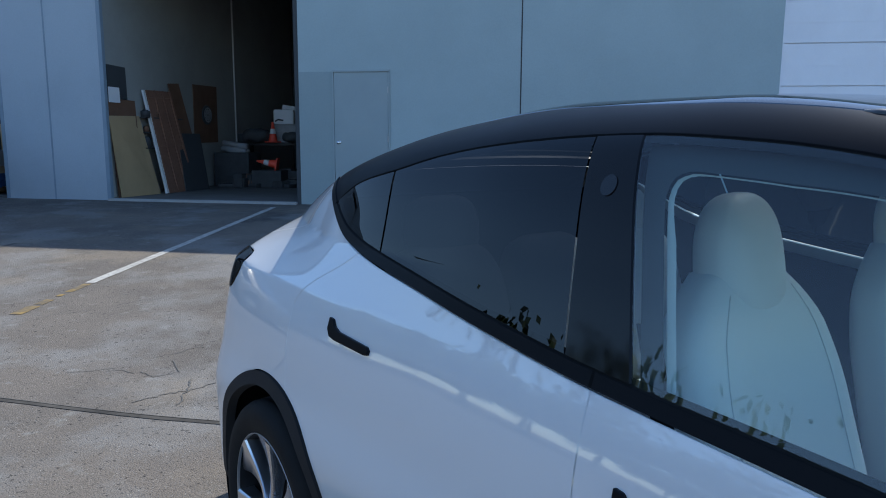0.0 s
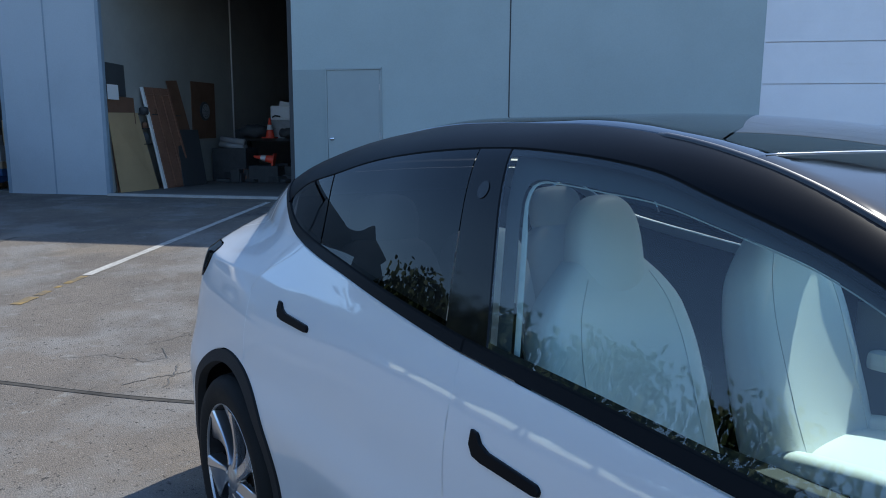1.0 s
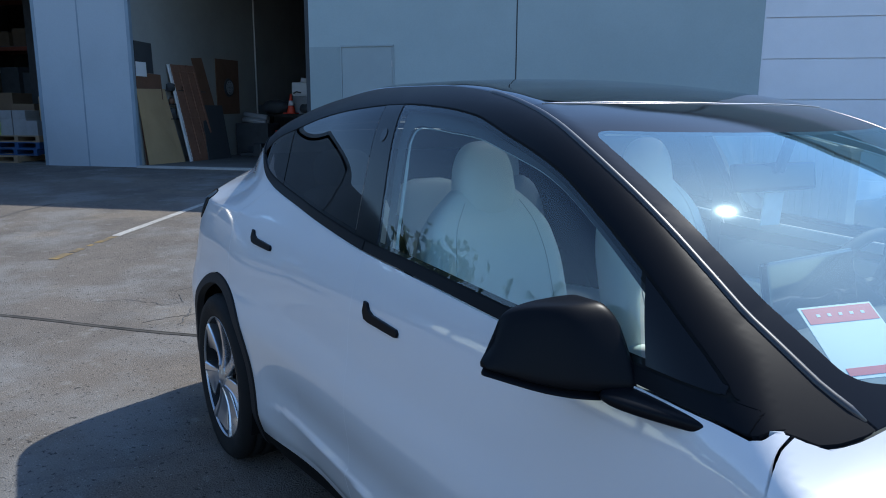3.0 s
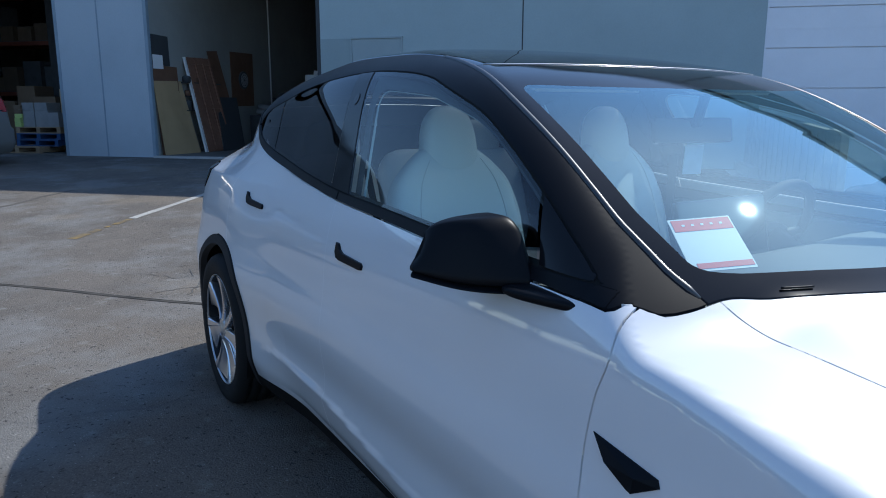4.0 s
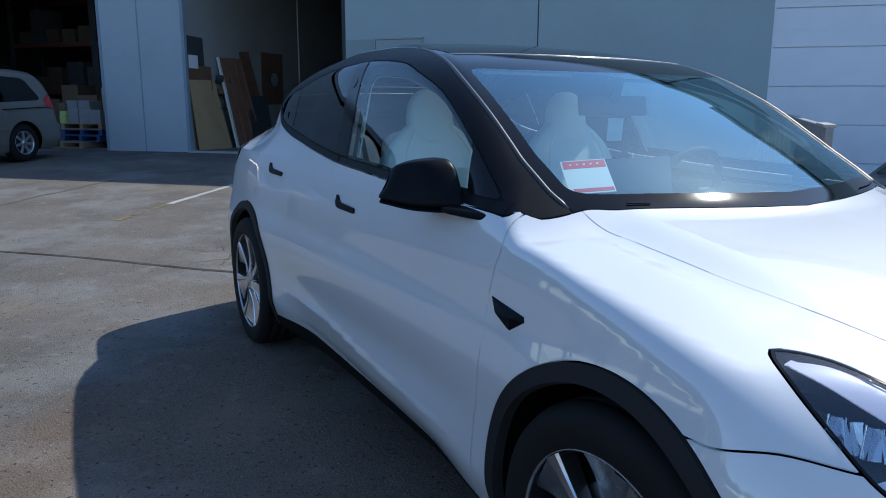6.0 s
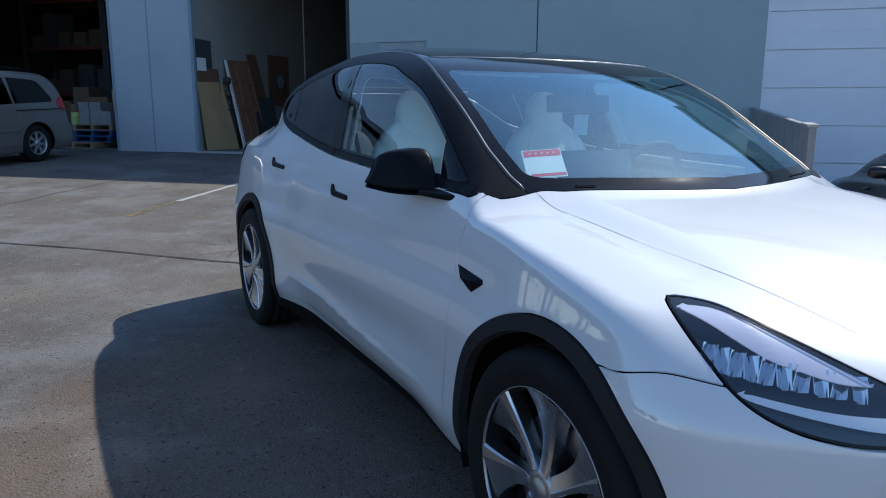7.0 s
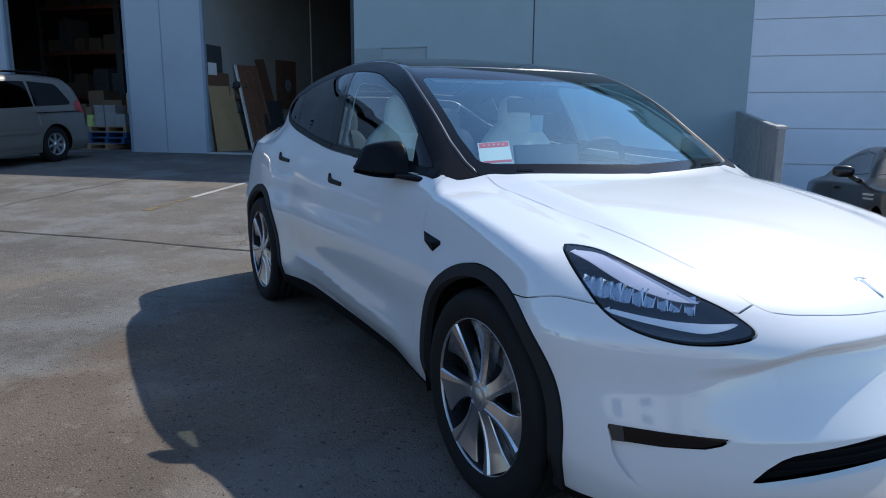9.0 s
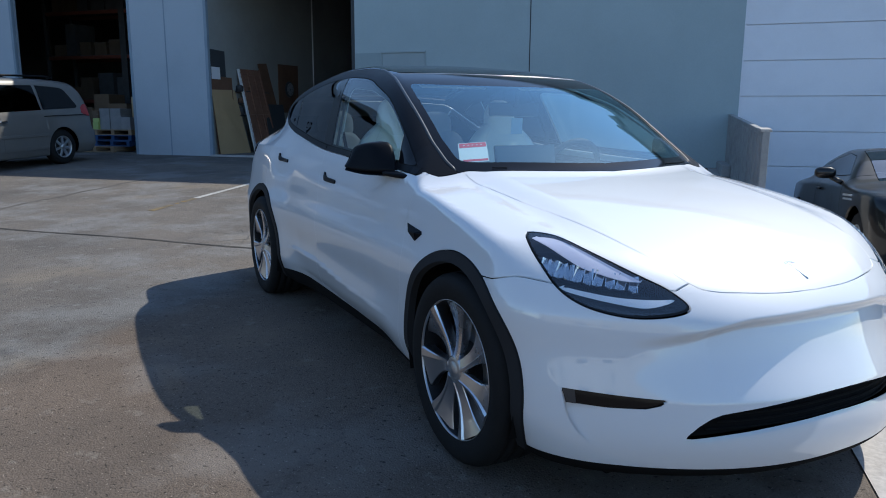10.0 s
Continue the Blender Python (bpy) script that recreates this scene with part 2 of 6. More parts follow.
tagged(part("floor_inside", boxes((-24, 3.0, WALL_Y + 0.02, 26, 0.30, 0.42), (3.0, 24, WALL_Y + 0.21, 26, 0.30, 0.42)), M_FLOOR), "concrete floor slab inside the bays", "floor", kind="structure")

# ---- the white car: its outer shape ----
def curve(x, xs, ys):
    """A smooth curve through a few stations (monotone cubic)."""
    xs, ys = np.asarray(xs, float), np.asarray(ys, float)
    h, d = np.diff(xs), np.diff(ys) / np.diff(xs)
    m = np.empty(len(xs))
    m[0], m[-1] = d[0], d[-1]
    w1, w2 = 2 * h[1:] + h[:-1], h[1:] + 2 * h[:-1]
    same = d[:-1] * d[1:] > 0
    with np.errstate(divide="ignore", invalid="ignore"):
        m[1:-1] = np.where(same, (w1 + w2) / (w1 / d[:-1] + w2 / d[1:]), 0.0)
    x = np.clip(x, xs[0], xs[-1])
    i = np.clip(np.searchsorted(xs, x) - 1, 0, len(h) - 1)
    t = (x - xs[i]) / h[i]
    return (2 * t**3 - 3 * t**2 + 1) * ys[i] + (t**3 - 2 * t**2 + t) * h[i] * m[i] + (-2 * t**3 + 3 * t**2) * ys[i + 1] + (t**3 - t**2) * h[i] * m[i + 1]


def smax(a, b, k):
    h = np.clip(0.5 + 0.5 * (a - b) / k, 0, 1)
    return b + (a - b) * h + k * h * (1 - h)


def bump_at(x, c, w):
    return np.exp(-(((x - c) / w) ** 2))


def hood_top(x, y):
    z = curve(x, (-2.5, -1.0, 0.6, 1.0, 1.3, 1.6, 1.9, 2.1, 2.25, 2.4), (1.0, 1.04, 1.05, 1.045, 1.005, 0.945, 0.857, 0.777, 0.69, 0.54))
    v = np.clip((y - 0.50) / 0.17, 0, 1)
    dip = (0.028 * v * v * (3 - 2 * v) + 0.07 * np.clip(y - 0.70, 0, 1)) * np.clip((x - 0.75) * 4, 0, 1) * np.clip((2.0 - x) / 0.4, 0, 1)
    return z - 0.030 * (y / 0.8) ** 2 - dip - 0.24 * np.clip(y - 0.70, 0, 1) * np.clip((x - 1.6) / 0.4, 0, 1) + 0.012 * bump_at(y, 0.72, 0.12) * np.clip((x - 1.1) * 2, 0, 1)


def cabin_top(x, y):
    s = x + 0.035 * np.clip((x - 0.2) / 0.5, 0, 1) + 0.30 * np.clip(y, 0, 1) ** 2 * np.clip((x + 0.1) / 0.9, 0, 1)
    z = curve(s, (-2.55, -2.3, -2.1, -1.8, -1.4, -1.0, -0.6, -0.3, 0.0, 0.3, 0.6, 0.9, 1.15, 1.4, 2.6), (0.7, 1.0, 1.17, 1.312, 1.434, 1.524, 1.567, 1.566, 1.536, 1.474, 1.368, 1.222, 1.075, 0.90, 0.0))
    return z - 0.022 * (y / 0.6) ** 2


def half_width(x, z):
    plan = curve(x, (-2.45, -2.2, -1.8, -1.4, -0.8, 0.0, 0.8, 1.4, 1.8, 2.1, 2.4), (0.80, 0.865, 0.92, 0.93, 0.905, 0.902, 0.910, 0.94, 0.922, 0.86, 0.76))
    sec = curve(z, (0.15, 0.25, 0.36, 0.5, 0.65, 0.8, 0.92, 1.0, 1.1, 1.25, 1.39, 1.474, 1.62), (-0.10, -0.045, -0.012, -0.008, 0.0, -0.03, -0.052, -0.073, -0.11, -0.162, -0.215, -0.262, -0.40))
    taper = curve(x, (-2.45, -1.9, -1.3, -0.5, 2.4), (-0.27, -0.17, -0.035, 0.0, 0.0)) * np.clip((z - 1.064) / 0.135, 0, 1)
    crease = curve(x, (-0.95, -0.84, -0.655, -0.289, 0.129, 0.449, 0.731, 0.9), (0.40, 0.432, 0.45, 0.442, 0.408, 0.392, 0.38, 0.35))
    ends = np.clip((0.96 - np.abs(x + 0.02)) * 2.2, 0, 1)
    door = -0.034 * np.clip((crease - z) / 0.13, 0, 1) * ends * ends * (3 - 2 * ends)
    door = door - 0.012 * bump_at(z, 0.50, 0.085) * np.clip((z - crease) / 0.02, 0, 1) * np.clip((0.95 - np.abs(x + 0.02)) * 3, 0, 1)
    up = np.clip((z - 0.62) / 0.32, 0, 1)
    neck = -0.012 * bump_at(x, 1.42, 0.34) * up * up * (3 - 2 * up)
    return plan + sec + taper + door + neck


def front_x(y, z):
    face = curve(z, (0.15, 0.22, 0.30, 0.42, 0.55, 0.66, 0.74, 0.85, 1.0), (2.24, 2.31, 2.325, 2.305, 2.27, 2.252, 2.208, 2.115, 1.95))
    y = np.abs(y)
    brow = curve(y, (0.0, 0.3, 0.5, 0.65, 0.9), (0.668, 0.659, 0.620, 0.60, 0.585))
    under = np.clip((brow + 0.014 - z) / 0.04, 0, 1)
    pocket = 0.040 * under * under * (3 - 2 * under) * np.clip((z - 0.43) / 0.2, 0, 1) * np.clip((0.66 - y) / 0.22, 0, 1)
    return face - pocket - 0.40 * (y / 0.86) ** 2.3


def rear_x(y, z):
    face = curve(z, (0.15, 0.35, 0.6, 0.8, 1.0, 1.09, 1.16, 1.3), (-2.28, -2.40, -2.40, -2.36, -2.34, -2.31, -2.24, -2.0))
    return face + 0.30 * np.abs(y / 0.85) ** 2.6


def shape(x, y, z):
    """Below zero inside the car's outer skin; y is taken on either side."""
    y = np.abs(y)
    a, b = z - hood_top(x, y), z - cabin_top(x, y)
    k = 0.03
    h = np.clip(0.5 + 0.5 * (b - a) / k, 0, 1)
    top = b + (a - b) * h - k * h * (1 - h)
    f = smax(top * 0.8, y - half_width(x, z), 0.075 - 0.050 * np.clip((x - 0.85) / 0.12, 0, 1) + 0.026 * np.clip((x - 1.2) / 0.5, 0, 1))
    f = smax(f, x - front_x(y, z), 0.085)
    f = smax(f, rear_x(y, z) - x, 0.12)
    return smax(f, 0.17 - z, 0.04)


def skin(form=None, x0=-1.75, x1=1.75, zs=0.55, nx=280, nt=240, nf=110):
    """The right half of the skin as points and triangles: rays from a spine inside meet the shape."""
    form = form or shape
    u = [(x, 0.0) for x in np.linspace(x0, x1, nx)]
    u = [(x0, -a) for a in np.linspace(np.pi / 2, 0, nf)[:-1]] + u + [(x1, a) for a in np.linspace(0, np.pi / 2, nf)[1:]]
    th = np.linspace(-np.pi / 2, np.pi / 2, nt)
    ux, ua = (np.array(c)[:, None] for c in zip(*u))
    d = np.stack([np.sin(ua) + 0 * th, -np.cos(ua) * np.cos(th), np.cos(ua) * np.sin(th)], -1)
    o = np.stack([ux + 0 * th, 0 * ux + 0 * th, zs + 0 * ux + 0 * th], -1)
    lo, hi = np.zeros(d.shape[:2]), np.full(d.shape[:2], 2.2)
    for _ in range(30):
        mid = (lo + hi) / 2
        p = o + d * mid[..., None]
        inside = form(p[..., 0], p[..., 1], p[..., 2]) < 0
        lo, hi = np.where(inside, mid, lo), np.where(inside, hi, mid)
    v = (o + d * lo[..., None]).reshape(-1, 3)
    n, m = d.shape[:2]
    i = (np.arange(n - 1)[:, None] * m + np.arange(m - 1)).ravel()
    t = np.concatenate([np.stack([i, i + m, i + m + 1], -1), np.stack([i, i + m + 1, i + 1], -1)])
    return v, t


def normals_at(v, form=None):
    """The skin's outward direction at points near it."""
    e, form = 2e-3, form or shape
    n = np.stack([form(*(v + np.eye(3)[k] * e).T) - form(*(v - np.eye(3)[k] * e).T) for k in range(3)], -1)
    return n / np.maximum(np.linalg.norm(n, axis=1, keepdims=True), 1e-9)


def cut(v, t, field, level):
    """Splits the triangles along field = level."""
    g = field(v) - level
    g = np.where(np.abs(g) < 1e-5, 1e-5, g)
    s = g[t] > 0
    mixed = s.any(1) & ~s.all(1)
    whole, m = t[~mixed], t[mixed]
    if not len(m):
        return v, t
    s = g[m] > 0
    lone = np.where(s.sum(1) == 1, s.argmax(1), (~s).argmax(1))
    r = np.arange(len(m))
    a, b, c = m[r, lone], m[r, (lone + 1) % 3], m[r, (lone + 2) % 3]
    e = np.sort(np.concatenate([np.stack([a, b], 1), np.stack([a, c], 1)]), 1)
    uniq, back = np.unique(e, axis=0, return_inverse=True)
    back = back.reshape(-1)
    w = (g[uniq[:, 0]] / (g[uniq[:, 0]] - g[uniq[:, 1]]))[:, None]
    add = v[uniq[:, 0]] * (1 - w) + v[uniq[:, 1]] * w
    p, q = len(v) + back[: len(m)], len(v) + back[len(m) :]
    return np.concatenate([v, add]), np.concatenate([whole, np.stack([a, p, q], 1), np.stack([p, b, c], 1), np.stack([p, c, q], 1)])


def split(mesh, field, gap=0.0022):
    """Two meshes, inside and outside of field = 0, with a joint of twice the gap between them."""
    v, t = cut(*cut(*mesh, field, -gap), field, gap)
    g = field(v[t].mean(1))
    return (v, t[g < -gap]), (v, t[g > gap])


def keep(mesh, field, level=0.0):
    v, t = cut(*mesh, field, level)
    return v, t[field(v[t].mean(1)) < level]


def loop_of(points, n=7):
    """A closed smooth outline through a few points."""
    p = np.array(points, float)
    a, b, c, d = np.roll(p, 1, 0), p, np.roll(p, -1, 0), np.roll(p, -2, 0)
    out = []
    for k in range(n):
        s = k / n
        out.append(0.5 * (2 * b + (c - a) * s + (2 * a - 5 * b + 4 * c - d) * s * s + (3 * b - a - 3 * c + d) * s**3))
    return np.stack(out, 1).reshape(-1, 2)


def outline(points, n=7):
    """The signed distance to a closed outline: below zero inside."""
    p = loop_of(points, n) if n > 1 else np.array(points, float)
    a, b = p, np.roll(p, -1, 0)

    def field(x, y):
        q = np.stack([x, y], -1)
        best, wind = np.full(len(q), 9.0), np.zeros(len(q), bool)
        for s, e in zip(a, b):
            d = e - s
            k = np.clip(((q - s) @ d) / max(d @ d, 1e-12), 0, 1)
            best = np.minimum(best, np.hypot(*(q - s - k[:, None] * d).T))
            cross = (s[1] > q[:, 1]) != (e[1] > q[:, 1])
            wind ^= cross & (q[:, 0] < (e[0] - s[0]) * (q[:, 1] - s[1]) / (e[1] - s[1] + 1e-12) + s[0])
        return np.where(wind, -best, best)

    return field


def panel(name, mesh, material, parent, label="", sides="both", out=0.0, lip=0.014, form=None):
    """Panels from a piece of the skin: on the right, on the left too, or joined across the middle; lip: how deep its edges turn in."""
    v, t = mesh
    used, t = np.unique(t, return_inverse=True)
    v, t = v[used], t.reshape(-1, 3)
    n = normals_at(v, form)
    v = v + n * (out(v)[:, None] if callable(out) else out)
    if lip:
        e = np.concatenate([t[:, [0, 1]], t[:, [1, 2]], t[:, [2, 0]]])
        key = np.sort(e, 1)
        _, first, count = np.unique(key, axis=0, return_index=True, return_counts=True)
        rim = e[first[count == 1]]
        rim = rim[~((np.abs(v[rim[:, 0], 1]) < 1e-4) & (np.abs(v[rim[:, 1], 1]) < 1e-4))]
        ids, inv = np.unique(rim, return_inverse=True)
        inv = inv.reshape(-1, 2)
        k, base = len(ids), len(v)
        v = np.concatenate([v, v[ids], v[ids] - n[ids] * lip])
        n = np.concatenate([n, n[ids], n[ids]])
        t = np.concatenate([t, np.stack([inv[:, 1], inv[:, 0], inv[:, 0] + k], 1) + base, np.stack([inv[:, 1], inv[:, 0] + k, inv[:, 1] + k], 1) + base])
    made = []
    flip = np.array((1.0, -1.0, 1.0))
    if sides == "joined":
        seam = np.abs(v[:, 1]) < 1e-4
        twin = np.where(seam, np.arange(len(v)), np.cumsum(~seam) - 1 + len(v))
        sets = [(np.concatenate([v, (v * flip)[~seam]]), np.concatenate([n, (n * flip)[~seam]]), np.concatenate([t, twin[t[:, ::-1]]]))]
    else:
        sets = [(v, n, t)] + ([(v * flip, n * flip, t[:, ::-1])] if sides == "both" else [])
    for i, (vv, nn, tt) in enumerate(sets):
        me = bpy.data.meshes.new(name)
        me.from_pydata(vv.tolist(), [], tt.tolist())
        me.materials.append(material)
        for p in me.polygons:
            p.use_smooth = True
        me.normals_split_custom_set_from_vertices(nn.tolist())
        ob = new(name, me)
        ob.parent = parent[i] if isinstance(parent, (list, tuple)) else parent
        if label:
            tagged(ob, label)
        made.append(ob)
    return made


def glass(name, tint, base=0.06, rough=0.0, sheen=(0.95, 0.97, 1.0)):
    """A thin pane: it lets light through with a tint and mirrors by its angle."""
    m = bpy.data.materials.new(name)
    m.use_nodes = True
    nt = m.node_tree
    nt.nodes.remove(nt.nodes["Principled BSDF"])
    tr, gl, mx, fr = (nt.nodes.new("ShaderNode" + k) for k in ("BsdfTransparent", "BsdfGlossy", "MixShader", "LayerWeight"))
    power, scale = nt.nodes.new("ShaderNodeMath"), nt.nodes.new("ShaderNodeMath")
    tr.inputs[0].default_value = (*tint, 1)
    gl.inputs[0].default_value, gl.inputs["Roughness"].default_value = (*sheen, 1), rough
    power.operation, power.inputs[1].default_value = "POWER", 5.0
    scale.operation, scale.inputs[1].default_value, scale.inputs[2].default_value = "MULTIPLY_ADD", 1 - base, base
    fr.inputs[0].default_value = 0.5
    nt.links.new(fr.outputs["Facing"], power.inputs[0])
    nt.links.new(power.outputs[0], scale.inputs[0])
    nt.links.new(scale.outputs[0], mx.inputs[0])
    nt.links.new(tr.outputs[0], mx.inputs[1])
    nt.links.new(gl.outputs[0], mx.inputs[2])
    nt.links.new(mx.outputs[0], nt.nodes["Material Output"].inputs[0])
    return m


def paint_white():
    """Pearl white paint: fine flakes under a clear coat with a slight orange peel."""
    m = mat("pearl_white_paint", (0.69, 0.695, 0.70), 0.42, coat=1.0, grain=0.03, grain_size=900, stain=0.03, stain_size=0.8)
    m.node_tree.nodes["Principled BSDF"].inputs["Coat IOR"].default_value = 1.85
    return m


M_WHITE = paint_white()
M_SATIN = mat("satin_black_trim", (0.006, 0.0068, 0.009), 0.36, grain=0.1, grain_size=300, spec=0.1)
M_CLAD = mat("black_plastic_cladding", (0.022, 0.022, 0.023), 0.66, grain=0.3, grain_size=400, bump=0.1, spec=0.2)
M_GLOSS = mat("gloss_black", (0.005, 0.005, 0.006), 0.07, spec=0.28)
M_DARK = mat("underbody_black", (0.008, 0.008, 0.008), 0.85, spec=0.1)
M_RUBBER = mat("tyre_rubber", (0.013, 0.013, 0.013), 0.75, grain=0.2, grain_size=200, stain=0.3, stain_size=0.2, bump=0.1, spec=0.2)
M_ALLOY = mat("alloy_silver", (0.52, 0.53, 0.55), 0.3, metal=0.9, grain=0.05, grain_size=200)
M_ALLOY_DARK = mat("alloy_dark", (0.05, 0.052, 0.056), 0.4, metal=0.6)
M_CHROME = mat("chrome", (0.75, 0.76, 0.78), 0.07, metal=1.0)
M_GLASS_FRONT = glass("front_side_glass", (0.80, 0.94, 0.92), 0.07)
M_GLASS_REAR = glass("privacy_glass", (0.04, 0.045, 0.055), 0.04)
M_GLASS_SCREEN = glass("windscreen_glass", (0.84, 0.96, 0.95), 0.26, 0.02, (0.68, 0.92, 1.0))
M_GLASS_ROOF = glass("roof_glass_tint", (0.06, 0.066, 0.075), 0.06)
M_LENS = glass("clear_lens", (0.93, 0.95, 0.97), 0.10)

CAR = thing("electric_car", pose(0.8957, 1.4465, 0.0, 0, 0, -45.1), "white electric crossover with black trim, parked on asphalt", "car")

# boundaries of the panels, on the right half (y as a width)
BELT = lambda x: curve(x, (-1.5, -1.356, -1.26, -1.15, -0.91, -0.6, -0.33, 0.0, 0.36, 0.85, 1.05), (1.33, 1.249, 1.206, 1.18, 1.144, 1.104, 1.077, 1.06, 1.042, 1.027, 1.002))
UPPER_FRONT = lambda y: curve(y, (0.0, 0.15, 0.3, 0.45, 0.56, 0.64, 0.70, 0.75, 0.79), (1.186, 1.170, 1.138, 1.090, 1.047, 1.008, 0.998, 0.985, 0.93))
PILLAR_IN = lambda x: curve(x, (-0.5, -0.07, 0.17, 0.40, 0.54, 0.70, 0.81, 0.91, 0.975, 1.2), (0.55, 0.566, 0.598, 0.643, 0.662, 0.676, 0.685, 0.685, 0.674, 0.64))
GLASS_TOP = lambda x: curve(x, (-1.47, -1.358, -1.273, -1.11, -0.95, -0.816, -0.64, -0.479, -0.36, -0.17, 0.0, 0.15, 0.35, 0.505, 0.645, 0.77, 0.885), (1.25, 1.319, 1.359, 1.397, 1.434, 1.455, 1.472, 1.481, 1.483, 1.474, 1.455, 1.416, 1.355, 1.280, 1.20, 1.12, 1.045))
HOOD_SIDE = lambda x: curve(x, (1.0, 1.13, 1.25, 1.4, 1.58, 1.84, 2.08), (0.648, 0.632, 0.625, 0.618, 0.588, 0.535, 0.46))
HOOD_FRONT = lambda y: curve(y, (0.0, 0.11, 0.34, 0.44, 0.49, 0.55), (2.182, 2.178, 2.134, 2.09, 2.05, 1.95))
SEAM_FENDER = lambda z: curve(z, (0.2, 0.3, 0.454, 0.6, 0.7, 0.81, 0.88, 0.96, 1.02), (0.885, 0.89, 0.908, 0.942, 0.952, 0.938, 0.941, 0.957, 0.945))
SEAM_DOORS = lambda z: curve(z, (0.25, 0.45, 0.62, 0.75, 0.9, 1.1), (-0.30, -0.275, -0.25, -0.272, -0.305, -0.322))
SEAM_REAR = lambda z: curve(z, (0.7, 0.758, 0.83, 0.9, 1.02, 1.066, 1.167, 1.25), (-1.30, -1.33, -1.357, -1.375, -1.383, -1.353, -1.19, -1.1))
SILL = lambda x: curve(x, (-1.3, -1.066, -0.685, 0.035, 0.6, 0.87, 1.05, 1.3), (0.222, 0.262, 0.290, 0.276, 0.254, 0.226, 0.222, 0.222))
REAR_BLACK = lambda z: curve(z, (1.1, 1.249, 1.326, 1.40, 1.5, 1.6), (-1.1, -1.365, -1.49, -1.535, -1.56, -1.57))


def f_upper(p):
    x, y, z = p[:, 0], np.abs(p[:, 1]), p[:, 2]
    g = smax((BELT(x) - z) * 0.95, x - UPPER_FRONT(y), 0.03)
    tail = smax(REAR_BLACK(z) - x, BELT(x) - 0.02 - z, 0.02)
    return np.where(x < -1.2, smax(g, tail, 0.02), g)


def f_dlo(p):
    x, z = p[:, 0], p[:, 2]
    g = smax((BELT(x) + 0.03) - z, z - GLASS_TOP(x), 0.012)
    return smax(g, np.maximum(-1.42 - x, x - 0.905), 0.02)


f_pillar_b_rear = lambda p: p[:, 0] - curve(p[:, 2], (1.09, 1.49), (-0.388, -0.482))
f_pillar_b_front = lambda p: p[:, 0] - curve(p[:, 2], (1.09, 1.49), (-0.245, -0.375))
f_quarter = lambda p: p[:, 0] - curve(p[:, 2], (1.15, 1.277, 1.40), (-1.06, -1.088, -1.12))
f_sail = lambda p: curve(p[:, 2], (1.05, 1.2), (0.717, 0.646)) - p[:, 0]
LEDGE = lambda x: 0.045 - 0.022 * np.clip((x + 0.1) / 0.4, 0, 1)
f_opening = lambda p: smax(p[:, 2] - GLASS_TOP(p[:, 0]), -f_pillar_b_front(p), 0.06)
ROOF_JOINT = lambda y: 0.252 - 0.05 * np.abs(y) - 0.2 * y * y
f_screen = lambda p: smax(np.abs(p[:, 1]) - PILLAR_IN(p[:, 0]), ROOF_JOINT(p[:, 1]) - p[:, 0], 0.01)
f_roof = lambda p: smax(np.abs(p[:, 1]) - PILLAR_IN(p[:, 0]), np.maximum(p[:, 0] - ROOF_JOINT(p[:, 1]), -1.42 - p[:, 0]), 0.01)
f_clear = lambda p: smax(smax(np.abs(p[:, 1]) - PILLAR_IN(p[:, 0]) + 0.045, (0.455 - 0.35 * p[:, 1] ** 2) - p[:, 0], 0.05), p[:, 0] - UPPER_FRONT(np.abs(p[:, 1])) + 0.055, 0.03)
f_hood = lambda p: smax(np.abs(p[:, 1]) - HOOD_SIDE(p[:, 0]), np.maximum(p[:, 0] - HOOD_FRONT(np.abs(p[:, 1])), np.maximum(0.6 - p[:, 2], 0.7 - p[:, 0])), 0.05)
f_arch = lambda p: np.where(np.abs(p[:, 1]) > 0.45, np.minimum(np.hypot(p[:, 0] - 1.414, p[:, 2] - 0.36), np.hypot(p[:, 0] + 1.462, p[:, 2] - 0.370)), 9.0)
HEAD = outline(((1.655, 0.115), (1.715, 0.058), (1.79, 0.0), (1.877, -0.055), (1.955, -0.047), (2.038, 0.022), (2.10, 0.125), (2.118, 0.212), (2.06, 0.228), (1.972, 0.204), (1.85, 0.185), (1.734, 0.178), (1.672, 0.148)))
HEAD_TOP = outline(((1.688, 0.112), (1.73, 0.158), (1.794, 0.170), (1.864, 0.174), (1.918, 0.177), (1.966, 0.183), (2.006, 0.192), (1.974, 0.142), (1.927, 0.112), (1.885, 0.092), (1.831, 0.092), (1.758, 0.102)), 4)
HEAD_DRL = outline(((1.873, -0.036), (1.915, -0.006), (1.96, 0.030), (2.002, 0.072), (2.04, 0.124), (2.065, 0.168), (2.084, 0.208), (2.080, 0.165), (2.058, 0.103), (2.027, 0.063), (1.979, 0.019), (1.93, -0.018), (1.888, -0.043)), 4)
f_head = lambda p: np.where((p[:, 0] > 1.5) & (p[:, 2] > 0.6), HEAD(p[:, 0], p[:, 2] - np.abs(p[:, 1])), 9.0)
f_bumper = lambda p: np.minimum(np.maximum(1.40 - p[:, 0], p[:, 2] - curve(p[:, 0], (1.4, 1.65, 1.77, 1.87, 2.3), (0.742, 0.743, 0.766, 0.755, 0.74))), 2.07 - p[:, 0])
FOG = outline(((0.822, 0.449), (0.815, 0.404), (0.72, 0.402), (0.634, 0.407), (0.60, 0.418), (0.578, 0.434), (0.70, 0.441)), 1)
f_fog = lambda p: np.where(p[:, 0] > 1.5, FOG(np.abs(p[:, 1]), p[:, 2]), 9.0)
